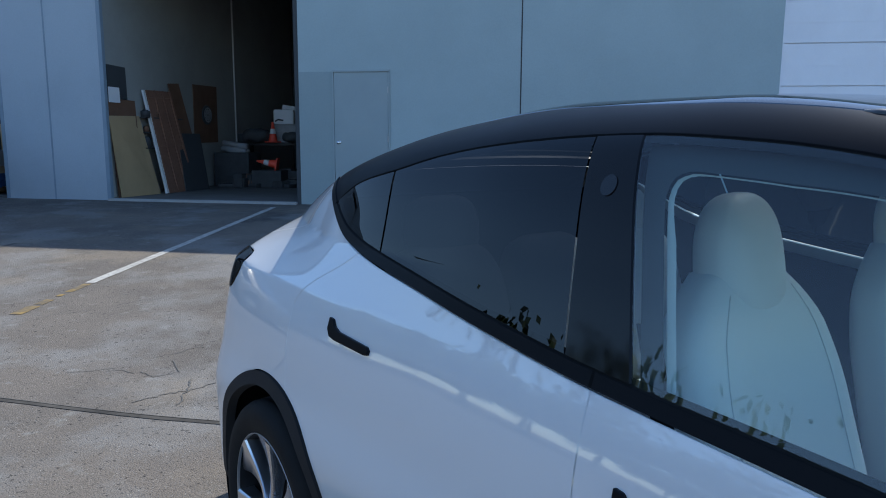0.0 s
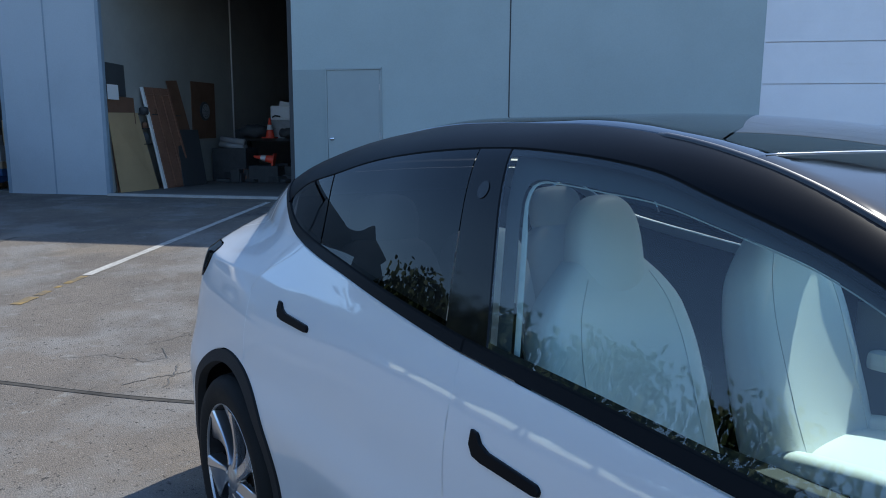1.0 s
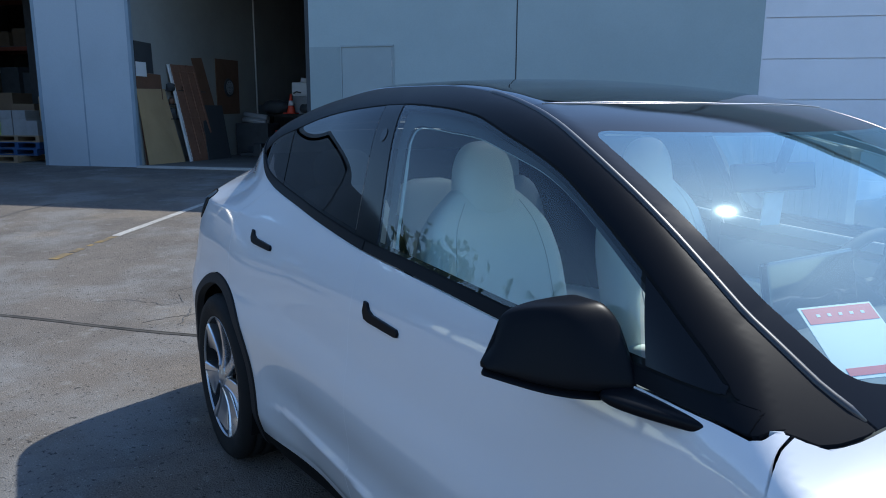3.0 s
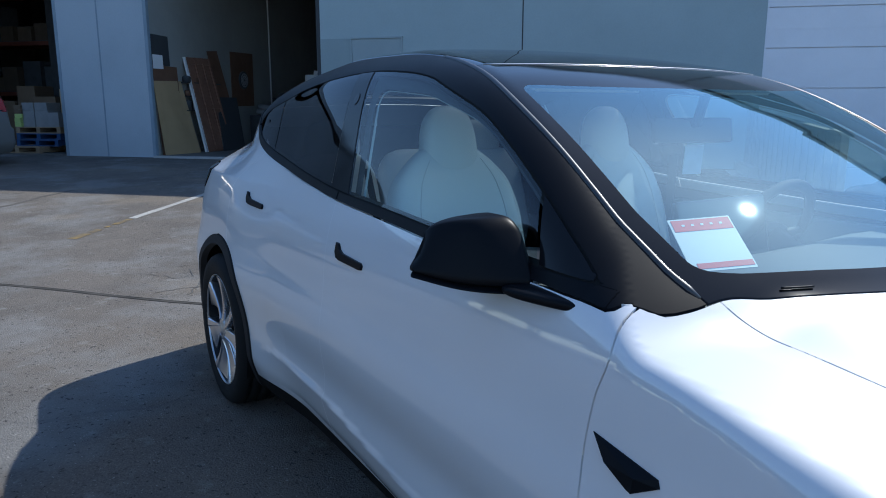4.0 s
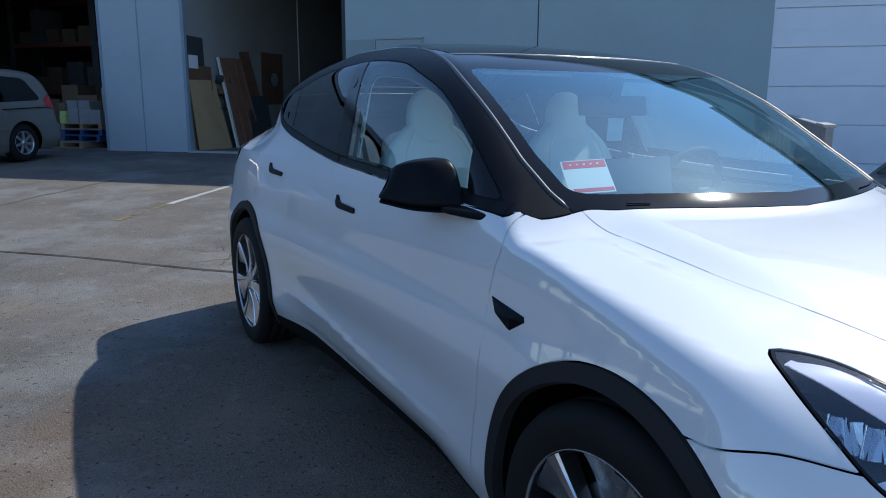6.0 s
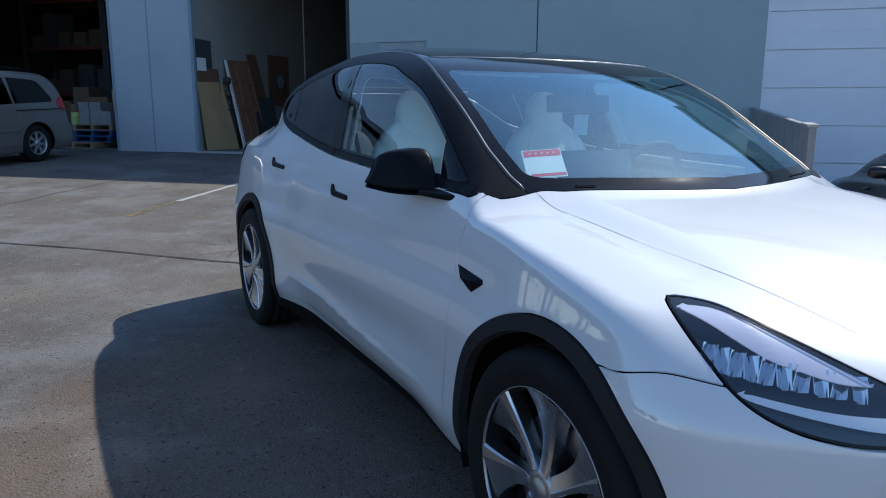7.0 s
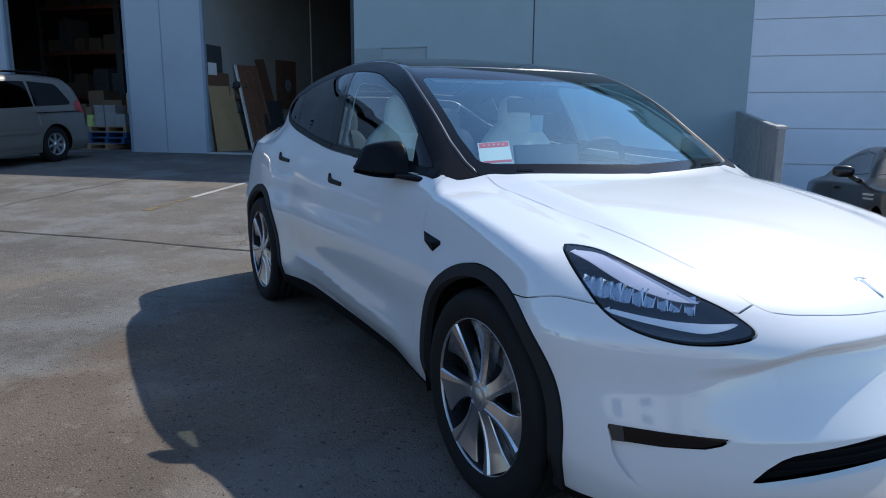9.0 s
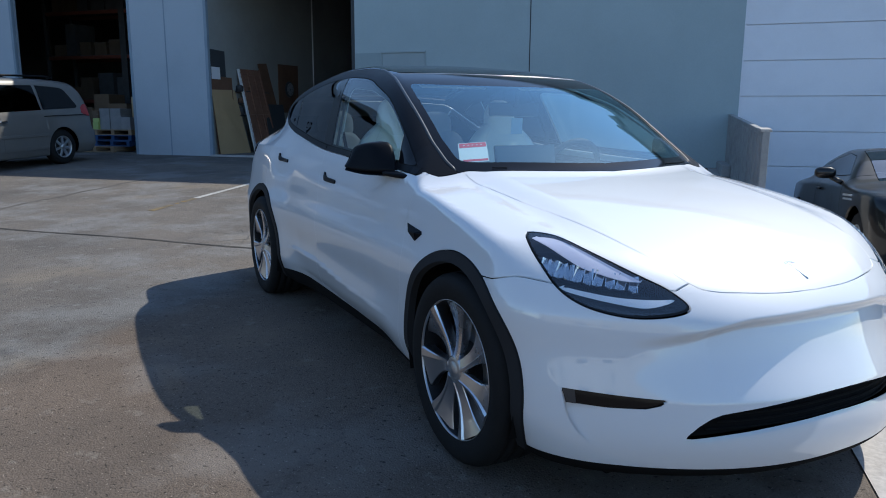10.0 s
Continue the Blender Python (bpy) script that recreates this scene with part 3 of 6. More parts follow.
GRILLE = outline(((0.545, 0.314), (0.472, 0.383), (0.358, 0.406), (0.12, 0.428), (-0.12, 0.428), (-0.3, 0.42), (-0.3, 0.35), (0.0, 0.355), (0.231, 0.347), (0.412, 0.328)), 3)
POCKET = outline(((0.817, 0.4035), (0.817, 0.380), (0.807, 0.345), (0.79, 0.315), (0.762, 0.290), (0.72, 0.283), (0.63, 0.287), (0.575, 0.33), (0.575, 0.425), (0.65, 0.425), (0.72, 0.425), (0.819, 0.425)), 1)
f_pocket = lambda p: np.where(p[:, 0] > 1.5, POCKET(np.abs(p[:, 1]), p[:, 2]), 9.0)
f_grille = lambda p: np.where(p[:, 0] > 1.5, GRILLE(np.abs(p[:, 1]), p[:, 2]), 9.0)
TAIL = outline(((-1.89, 1.082), (-1.97, 1.095), (-2.2, 1.08), (-2.6, 1.07), (-2.6, 0.96), (-2.2, 0.96), (-2.0, 0.965), (-1.93, 0.98), (-1.885, 1.04)), 3)
f_tail = lambda p: np.where(p[:, 0] < -1.5, TAIL(p[:, 0], p[:, 2]), 9.0)


def build_car_skin():
    whole = skin()
    inner = keep(keep(keep(keep(whole, lambda p: p[:, 2] - BELT(p[:, 0]) + 0.03), lambda p: 0.40 - f_arch(p)), lambda p: 0.03 - f_head(p)), lambda p: 0.02 - f_grille(p))
    inner = keep(inner, lambda p: 0.02 - np.maximum(f_upper(p), 0.9 - p[:, 2]))
    panel("inner_shell", inner, M_DARK, CAR, sides="joined", out=-0.03, lip=0)
    body = keep(whole, lambda p: 0.388 - f_arch(p))
    arch, body = split(body, lambda p: f_arch(p) - 0.431)
    fore, aft = keep(arch, lambda p: -p[:, 0]), keep(arch, lambda p: p[:, 0])
    for piece in (fore, aft):
        panel("wheel_arch_trim", keep(piece, lambda p: 0.2 - p[:, 2]), M_CLAD, CAR, "matt black plastic arch trim", out=0.007, lip=0.03)
    under, body = split(body, lambda p: p[:, 2] - SILL(p[:, 0]), 0.001)
    panel("underbody", under, M_DARK, CAR, sides="joined", lip=0)
    upper, body = split(body, f_upper)
    # glass house
    screen, upper = split(upper, f_screen)
    clear, frit = split(screen, f_clear, 0.0)
    screen_ob = panel("windscreen", clear, M_GLASS_SCREEN, CAR, "clear curved windscreen", "joined", lip=0)[0]
    panel("screen_border", frit, M_GLOSS, screen_ob, "black ceramic glass border", "joined", out=0.0, lip=0.008)
    roof, upper = split(upper, f_roof)
    panel("roof_glass", roof, M_GLASS_ROOF, CAR, "dark tinted glass roof", "joined", lip=0.008)
    seal = keep(keep(upper, lambda p: f_dlo(p) - 0.02), lambda p: -0.012 - f_dlo(p))
    panel("window_seal", seal, M_RUBBER, CAR, "black rubber window seal", out=-0.005, lip=0)
    dlo, upper = split(upper, f_dlo, 0.0025)
    belt, rail = split(upper, lambda p: np.maximum(p[:, 2] - BELT(p[:, 0]) - 0.0295, p[:, 0] - 0.905), 0.0007)
    panel("roof_rail", rail, M_SATIN, CAR, "satin black pillar and roof rail")
    belt_f, belt_r = split(belt, lambda p: -0.322 - p[:, 0])
    # doors and wings
    head, body = split(body, f_head)
    hood, body = split(body, f_hood, 0.0014)
    hood_ob = panel("hood", hood, M_WHITE, CAR, sides="joined")[0]
    bumper, body = split(body, f_bumper)
    grille, bumper = split(bumper, f_grille, 0.001)
    fog, bumper = split(bumper, f_fog, 0.001)
    pocket, bumper = split(bumper, f_pocket, 0.0)
    bumper_ob = panel("front_bumper", bumper, M_WHITE, CAR, sides="joined", lip=0.03)[0]
    panel("grille_backing", grille, M_DARK, bumper_ob, "black lower grille", "joined", out=-0.05, lip=0)
    panel("bumper_recess", pocket, M_WHITE, bumper_ob, "", out=lambda v: -0.021 * np.clip((np.abs(v[:, 1]) - 0.60) / 0.20, 0, 1) ** 1.3 * np.clip((v[:, 2] - 0.285) / 0.05, 0.15, 1), lip=0)
    fogs = panel("fog_light", fog, M_GLOSS, CAR, "smoked fog light strip", out=-0.010, lip=0)
    panel("fog_lens", keep(fog, lambda p: 0.792 - np.abs(p[:, 1])), M_FOG, fogs, "small clear lens", out=-0.007, lip=0)
    fender, body = split(body, lambda p: SEAM_FENDER(p[:, 2]) - p[:, 0])
    panel("front_fender", fender, M_WHITE, CAR)
    door, body = split(body, lambda p: SEAM_DOORS(p[:, 2]) - p[:, 0], 0.0017)
    doors_f = panel("front_door", door, M_WHITE, CAR)
    door, body = split(body, lambda p: SEAM_REAR(p[:, 2]) - p[:, 0])
    doors_r = panel("rear_door", door, M_WHITE, CAR)
    tail, body = split(body, f_tail)
    panel("tail_light", tail, M_GLOSS, CAR, "dark red tail light", out=0.004)
    gate, body = split(body, lambda p: smax(np.abs(p[:, 1]) - 0.66, np.maximum(p[:, 0] + 1.5, 0.60 - p[:, 2]), 0.04))
    panel("tailgate", gate, M_WHITE, CAR, sides="joined")
    panel("rear_body", body, M_WHITE, CAR, sides="joined")
    panel("belt_trim", belt_f, M_SATIN, doors_f, "satin black window trim", out=0.0015)
    panel("belt_trim", belt_r, M_SATIN, doors_r, "satin black window trim", out=0.004)
    rear, rest = split(dlo, lambda p: f_pillar_b_rear(p), 0.003)
    pillar, front = split(rest, lambda p: f_pillar_b_front(p), 0.002)
    panel("pillar_cover", pillar, M_GLOSS, CAR, "gloss black door pillar cover", out=0.002, lip=0.01)
    quarter, rear = split(rear, f_quarter, 0.004)
    panel("quarter_glass", quarter, M_GLASS_REAR, CAR, "dark tinted quarter glass", lip=0)
    panel("rear_window", rear, M_GLASS_REAR, doors_r, "dark tinted door glass", lip=0)
    sail, front = split(front, f_sail, 0.004)
    panel("front_window", front, M_GLASS_FRONT, doors_f, "lightly tinted door glass", lip=0)
    panel("inner_frame", keep(front, lambda p: -LEDGE(p[:, 0]) - f_opening(p)), M_CABIN, doors_f, "dark inner door frame", out=-0.022, lip=0)
    panel("pillar_lining", keep(keep(front, lambda p: -LEDGE(p[:, 0]) - 0.0025 - 0.015 * np.clip((GLASS_TOP(p[:, 0]) - 0.04 - p[:, 2]) / 0.12, 0, 1) * np.clip((0.12 - f_pillar_b_front(p)) / 0.05, 0, 1) - f_opening(p)), lambda p: f_opening(p) + LEDGE(p[:, 0])), M_LINING, doors_f, "pale cabin lining round the window", out=-0.03, lip=0)
    panel("mirror_sail", sail, M_GLOSS, doors_f, "gloss black corner panel", lip=0.01)
    # headlights
    lamps = panel("headlight", head, M_LENS, CAR, "clear-lensed LED headlight with dark housing", lip=0)
    panel("housing", head, M_GLOSS, lamps, "black headlight housing", out=-0.045, lip=-0.045)
    rim = keep(head, lambda p: -0.008 - f_head(p))
    panel("rim", rim, M_GLOSS, lamps, "black lens rim", out=0.001, lip=0)
    top = keep(head, lambda p: HEAD_TOP(p[:, 0], p[:, 2] - np.abs(p[:, 1])))
    panel("upper_bezel", top, M_BEZEL, lamps, "silver upper bezel", out=-0.006, lip=0.003)
    drl = keep(head, lambda p: HEAD_DRL(p[:, 0], p[:, 2] - np.abs(p[:, 1])))
    panel("light_strip", drl, M_STRIP, lamps, "white daytime light strip", out=-0.006, lip=0.003)
    return doors_f, doors_r, hood_ob, bumper_ob, lamps


M_CABIN = mat("cabin_dark", (0.035, 0.036, 0.04), 0.7, grain=0.2, grain_size=300)
M_LINING = mat("cabin_lining", (0.48, 0.49, 0.48), 0.8, grain=0.1, grain_size=300)
M_EDGE = mat("pillar_edge_black", (0.016, 0.017, 0.021), 0.45, spec=0.6, coat=0.5, coat_rough=0.32)
M_FOG = mat("fog_lens_grey", (0.035, 0.035, 0.038), 0.2, stain=0.4, stain_size=0.02)
M_BEZEL = mat("lamp_bezel", (0.56, 0.56, 0.66), 0.3, coat=0.5)
M_STRIP = mat("light_guide", (0.8, 0.82, 0.85), 0.15, coat=1.0)
DOORS_F, DOORS_R, HOOD, BUMPER, LAMPS = build_car_skin()


# ---- the white car: wheels, mirrors, small parts, cabin ----
def soft_box(size, power=4.0, n=20, taper=None, bend=None):
    """A pillow-like solid: a superellipsoid with an optional taper or bend, (x, y, z) -> (x, y, z) on unit coordinates."""
    bm = bmesh.new()
    rows = []
    for i in range(n + 1):
        a = -math.pi / 2 + math.pi * i / n
        row = []
        for j in range(2 * n):
            b = math.pi * j / n
            p = []
            for c in (math.cos(a) * math.cos(b), math.cos(a) * math.sin(b), math.sin(a)):
                p.append(math.copysign(abs(c) ** (2 / power), c))
            k = sum(abs(c) ** power for c in p) ** (1 / power) or 1
            p = [c / k for c in p]
            if taper:
                p = taper(*p)
            q = Vector((p[0] * size[0], p[1] * size[1], p[2] * size[2]))
            row.append(bm.verts.new(bend(q) if bend else q))
        rows.append(row)
    for r0, r1 in zip(rows, rows[1:]):
        for j in range(2 * n):
            k = (j + 1) % (2 * n)
            bm.faces.new((r0[j], r0[k], r1[k], r1[j]))
    bmesh.ops.remove_doubles(bm, verts=bm.verts, dist=1e-5)
    return bm


def prism(points, depth, m=Matrix(), bevel=0.0):
    """A plate of an outline in x and y, with thickness up z."""
    bm = bmesh.new()
    f = bm.faces.new([bm.verts.new((x, y, 0)) for x, y in points])
    r = bmesh.ops.extrude_face_region(bm, geom=[f])
    bmesh.ops.translate(bm, vec=(0, 0, depth), verts=[v for v in r["geom"] if isinstance(v, bmesh.types.BMVert)])
    bmesh.ops.recalc_face_normals(bm, faces=bm.faces)
    if bevel:
        bmesh.ops.bevel(bm, geom=[e for e in bm.edges], offset=bevel, segments=2, profile=0.5, affect="EDGES")
    bmesh.ops.transform(bm, matrix=m, verts=bm.verts)
    return bm


def blade(k):
    """One flat wheel blade, narrow at the hub and broad at the rim, tilted like a turbine's."""
    bm = bmesh.new()
    rows = []
    n = 12
    for i in range(n + 1):
        s = i / n
        r = 0.050 + (0.2525 - 0.050) * s
        mid = 0.16 * s
        half = 0.34 * (1 - s) ** 4 + 0.125 + 0.20 * s ** 1.3
        lift = 0.022 - 0.012 * math.sin(math.pi * s ** 0.8)
        row = []
        for u, h in ((-1, 0.002), (-0.92, 0.008), (-0.55, 0.010), (-0.42, 0.003), (0.9, -0.010), (1, -0.014), (1, -0.045), (-1, -0.045)):
            a = mid + half * u
            row.append(bm.verts.new((r * math.cos(a), -(lift + h * (0.5 + 0.5 * s)), r * math.sin(a))))
        rows.append(row)
    for a, b in zip(rows, rows[1:]):
        for j in range(8):
            bm.faces.new((a[j], b[j], b[(j + 1) % 8], a[(j + 1) % 8]))
    bm.faces.new(rows[0])
    bm.faces.new(rows[-1][::-1])
    bmesh.ops.recalc_face_normals(bm, faces=bm.faces)
    bmesh.ops.rotate(bm, verts=bm.verts, matrix=Matrix.Rotation(2 * math.pi * k / 7, 3, "Y"))
    return bm


def make_wheel(parent, x, y, side, spin):
    """side -1: the outer face looks to the right (-y)."""
    tyre = part("tyre", lathe([(0.256, -0.118), (0.267, -0.124), (0.30, -0.130), (0.326, -0.128), (0.343, -0.114), (0.352, -0.095), (0.3525, -0.075), (0.347, -0.0745), (0.347, -0.069), (0.3545, -0.0685), (0.356, -0.03), (0.350, -0.0295), (0.350, -0.0245), (0.356, -0.024),
                                 (0.356, 0.024), (0.350, 0.0245), (0.350, 0.0295), (0.356, 0.03), (0.3545, 0.0685), (0.35, 0.095), (0.33, 0.128), (0.262, 0.118)], 72), M_RUBBER, None, smooth=True)
    wheel = new("wheel", tyre.data)
    bpy.data.objects.remove(tyre)
    wheel.parent = parent
    wheel.data.name = "wheel"
    tagged(wheel, "black low-profile tyre on a silver bladed alloy rim")
    wheel.matrix_basis = pose(x, y, 0.356) @ (Matrix() if side < 0 else pose(0, 0, 0, 0, 0, 180)) @ Matrix.Rotation(spin, 4, "Y")
    part("rim", lathe([(0.2565, -0.110), (0.2575, -0.1205), (0.2562, -0.122), (0.2545, -0.120), (0.2535, -0.110)], 72), M_ALLOY, wheel, "bright machined rim edge", True)
    part("rim_barrel", lathe([(0.2515, -0.114), (0.246, -0.09), (0.242, 0.0), (0.242, 0.10)], 72), M_WELL, wheel, "dark rim barrel", True)
    part("rim_back", lathe([(0.242, -0.040), (0.15, -0.034), (0.02, -0.03), (0.0, -0.03)], 48), M_WELL, wheel, "dark inner rim", True)
    part("brake_disc", lathe([(0.175, -0.052), (0.17, -0.056), (0.11, -0.056), (0.10, -0.048)], 48), M_BRAKE, wheel, "bare steel brake disc", True)
    for k in range(7):
        b = part("blade", blade(k), M_BLADE, wheel, "", True)
        b.data.set_sharp_from_angle(angle=radians(24))
        b.location = (0, -0.092, 0)
    part("hub_cap", lathe([(0.0, -0.122), (0.026, -0.121), (0.030, -0.1165), (0.033, -0.1165), (0.046, -0.115), (0.054, -0.108), (0.056, -0.085)], 36), M_ALLOY, wheel, "silver centre cap", True)
    return wheel


M_WELL = mat("rim_inner_black", (0.010, 0.010, 0.011), 0.45, spec=0.3)
M_BLADE = mat("blade_silver", (0.62, 0.63, 0.66), 0.27, metal=1.0, grain=0.05, grain_size=200)
M_BRAKE = mat("brake_steel", (0.32, 0.31, 0.30), 0.4, metal=0.9, stain=0.3, stain_size=0.05)
M_SEAT = mat("white_seat", (0.82, 0.83, 0.81), 0.5, grain=0.04, grain_size=350, stain=0.06, stain_size=0.3, bump=0.05)
M_DASH = mat("dash_top_grey", (0.15, 0.15, 0.148), 0.65, grain=0.2, grain_size=400)
M_TRIM_LIGHT = mat("pale_cabin_trim", (0.68, 0.69, 0.67), 0.7, grain=0.1, grain_size=300)
M_TRIM_GREY = mat("grey_cabin_trim", (0.16, 0.165, 0.165), 0.7, grain=0.15, grain_size=300)
M_SCREEN = mat("screen_glass", (0.01, 0.01, 0.012), 0.12, coat=1.0)
M_TAG = mat("tag_pale_blue", (0.42, 0.58, 0.72), 0.5, stain=0.3, stain_size=0.03)
M_RED = mat("card_red", (0.72, 0.05, 0.04), 0.5)
M_CARD = mat("card_white", (0.82, 0.83, 0.82), 0.5)
M_SEAM = mat("seat_seam", (0.60, 0.61, 0.60), 0.7)
M_BELT = mat("belt_webbing", (0.03, 0.03, 0.035), 0.8)

for _x, _spin in ((1.427, 0.35), (-1.462, 1.15)):
    make_wheel(CAR, _x, -0.80, -1, _spin)
    make_wheel(CAR, _x, 0.80, 1, _spin + 0.4)
    for _s in (-1, 1):
        bm = bmesh.new()
        ring = []
        for _i in range(33):
            a = -0.35 + (math.pi + 0.7) * _i / 32
            ring.append([bm.verts.new((_x - 0.01 + 0.398 * math.cos(a), _s * w, 0.37 + 0.398 * math.sin(a))) for w in (0.91, 0.50)])
        mid = bm.verts.new((_x, _s * 0.50, 0.37))
        for a, b in zip(ring, ring[1:]):
            bm.faces.new((a[0], a[1], b[1], b[0]))
            bm.faces.new((a[1], mid, b[1]))
        part("wheel_well", bm, M_DARK, CAR, "black wheel well liner")
part("floor_pan", boxes((-2.1, 2.0, -0.68, 0.68, 0.16, 0.20)), M_DARK, CAR)


# door handles, fender cameras, badges
def on_side(x, z):
    """A frame on the right flank: x along the car, y up the skin, z outward."""
    p = np.array([[x, 0.0, z]])
    w = 0.5
    lo, hi = 0.3, 1.1
    for _ in range(40):
        w = (lo + hi) / 2
        lo, hi = (w, hi) if shape(np.array([x]), np.array([w]), np.array([z]))[0] < 0 else (lo, w)
    n = Vector(normals_at(np.array([[x, -w, z]]))[0])
    ax = (Vector((1, 0, 0)) - n * n.x).normalized()
    ay = n.cross(ax)
    m = Matrix((ax, ay, n)).transposed().to_4x4()
    m.translation = (x, -w, z)
    return m


HANDLE = [(-0.013, 0.024), (0.006, 0.022), (0.022, 0.006), (0.045, -0.002), (0.178, -0.008), (0.188, -0.016), (0.186, -0.027), (0.17, -0.030), (0.03, -0.028), (0.004, -0.024), (-0.012, -0.006)]
flip_y = Matrix.Diagonal((1, -1, 1, 1))
for doors, hx, hz in ((DOORS_F, -0.215, 0.938), (DOORS_R, -1.155, 1.002)):
    base = on_side(hx, hz)
    for i, door in enumerate(doors):
        bm = prism(HANDLE, 0.014, base @ pose(0, 0, -0.007), 0.003)
        if i:
            bmesh.ops.transform(bm, matrix=flip_y, verts=bm.verts)
            bmesh.ops.reverse_faces(bm, faces=bm.faces)
        part("door_handle", bm, M_SATIN, door, "flush satin black door handle")
base = on_side(0.955, 0.818)
for i in range(2):
    bm = bmesh.new()
    pts = [bm.verts.new(base @ Vector(p)) for p in ((0.0, 0.014, 0.002), (0.152, -0.002, 0.003), (0.158, -0.014, 0.003), (0.105, -0.047, 0.003), (0.094, -0.045, 0.003), (0.05, -0.018, 0.016), (0.12, -0.014, 0.020))]
    for f in ((0, 5, 6, 1), (1, 6, 2), (2, 6, 3), (3, 6, 4), (4, 6, 5), (4, 5, 0)):
        bm.faces.new([pts[j] for j in f])
    back = [bm.verts.new(base @ Vector(p)) for p in ((0.0, 0.014, -0.01), (0.152, -0.002, -0.01), (0.158, -0.014, -0.01), (0.105, -0.047, -0.01), (0.094, -0.045, -0.01))]
    for j in range(5):
        bm.faces.new((pts[j], pts[(j + 1) % 5], back[(j + 1) % 5], back[j]))
    bmesh.ops.recalc_face_normals(bm, faces=bm.faces)
    if i:
        bmesh.ops.transform(bm, matrix=flip_y, verts=bm.verts)
        bmesh.ops.reverse_faces(bm, faces=bm.faces)
    part("side_camera", bm, M_SATIN, CAR, "black wedge-shaped fender camera housing")
# camera window in the door pillar cover
base = on_side(-0.40, 1.395)
part("pillar_camera", prism([(0.017 * math.cos(a), 0.02 * math.sin(a)) for a in np.linspace(0, 2 * math.pi, 20, endpoint=False)], 0.004, base), mat("camera_window", (0.008, 0.009, 0.012), 0.2), CAR, "round camera window in the door pillar")
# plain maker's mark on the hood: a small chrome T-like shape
# blue-grey base colour stands in for the sky mirrored by the chrome
M_MARK = mat("badge_sky_chrome", (0.30, 0.34, 0.42), 0.2, metal=1.0)
mark = [(-0.001, 0.043), (0.008, 0.041), (0.018, 0.036), (0.026, 0.034), (0.022, 0.045), (0.0, 0.050), (-0.022, 0.045), (-0.026, 0.034), (-0.018, 0.036), (-0.008, 0.041)]
stem = [(-0.010, 0.036), (0.010, 0.036), (0.004, -0.02), (0.0, -0.034), (-0.004, -0.02)]
for pts in (mark, stem):
    bm = bmesh.new()
    top = [(2.115 - q, p) for p, q in pts]
    zs = [float(hood_top(np.array([x]), np.array([abs(y)]))[0]) for x, y in top]
    up = [bm.verts.new((x, y, z + 0.001)) for (x, y), z in zip(top, zs)]
    dn = [bm.verts.new((x, y, z - 0.01)) for (x, y), z in zip(top, zs)]
    bm.faces.new(up)
    for j in range(len(up)):
        bm.faces.new((up[j], dn[j], dn[(j + 1) % len(up)], up[(j + 1) % len(up)]))
    bmesh.ops.recalc_face_normals(bm, faces=bm.faces)
    part("hood_badge", bm, M_MARK, HOOD, "small chrome hood badge")


# door mirrors: sections from the inner side to the outer tip
def mirror_head(low, high, grow=0.0):
    """A closed shell; low and high: shares of its height; y outward."""
    bm = bmesh.new()
    rings = []
    for i in range(25):
        k = i / 24
        k = 0.5 - 0.5 * math.cos(math.pi * k)
        y = 0.812 + 0.186 * k
        back = 0.560 - 0.052 * k - grow
        f_low = float(curve(np.array([k]), (0, 0.45, 0.8, 1), (0.722, 0.668, 0.575, 0.522))[0]) + grow
        f_top = float(curve(np.array([k]), (0, 0.45, 0.8, 1), (0.650, 0.626, 0.558, 0.518))[0]) + grow
        bot = float(curve(np.array([k]), (0, 0.6, 1), (1.016, 1.020, 1.038))[0])
        top = float(curve(np.array([k]), (0, 0.15, 0.5, 0.8, 0.93, 1), (1.146, 1.153, 1.148, 1.134, 1.116, 1.075))[0])
        bot, top = bot + low, (top if high is None else bot + high)
        pinch = min(1.0, 0.86 + 0.14 * (k / 0.05)) * min(1.0, math.sqrt(max(0.0, 1.0 - k) / 0.03 + 0.04))
        ring = []
        for j in range(36):
            a = 2 * math.pi * j / 36
            u, v = (math.copysign(abs(c) ** (2 / 7.0), c) * pinch for c in (math.cos(a), math.sin(a)))
            front = f_low + (f_top - f_low) * (v + 1) / 2 - 0.014 * max(0.0, v) ** 3
            ring.append(bm.verts.new((back + (front - back) * (u + 1) / 2, y - 0.036 * k * (v + 1) / 2, bot + (top - bot) * (v + 1) / 2)))
        rings.append(ring)
    for a, b in zip(rings, rings[1:]):
        for j in range(36):
            bm.faces.new((a[j], a[(j + 1) % 36], b[(j + 1) % 36], b[j]))
    bm.faces.new(rings[0][::-1])
    bm.faces.new(rings[-1])
    bmesh.ops.recalc_face_normals(bm, faces=bm.faces)
    return bm


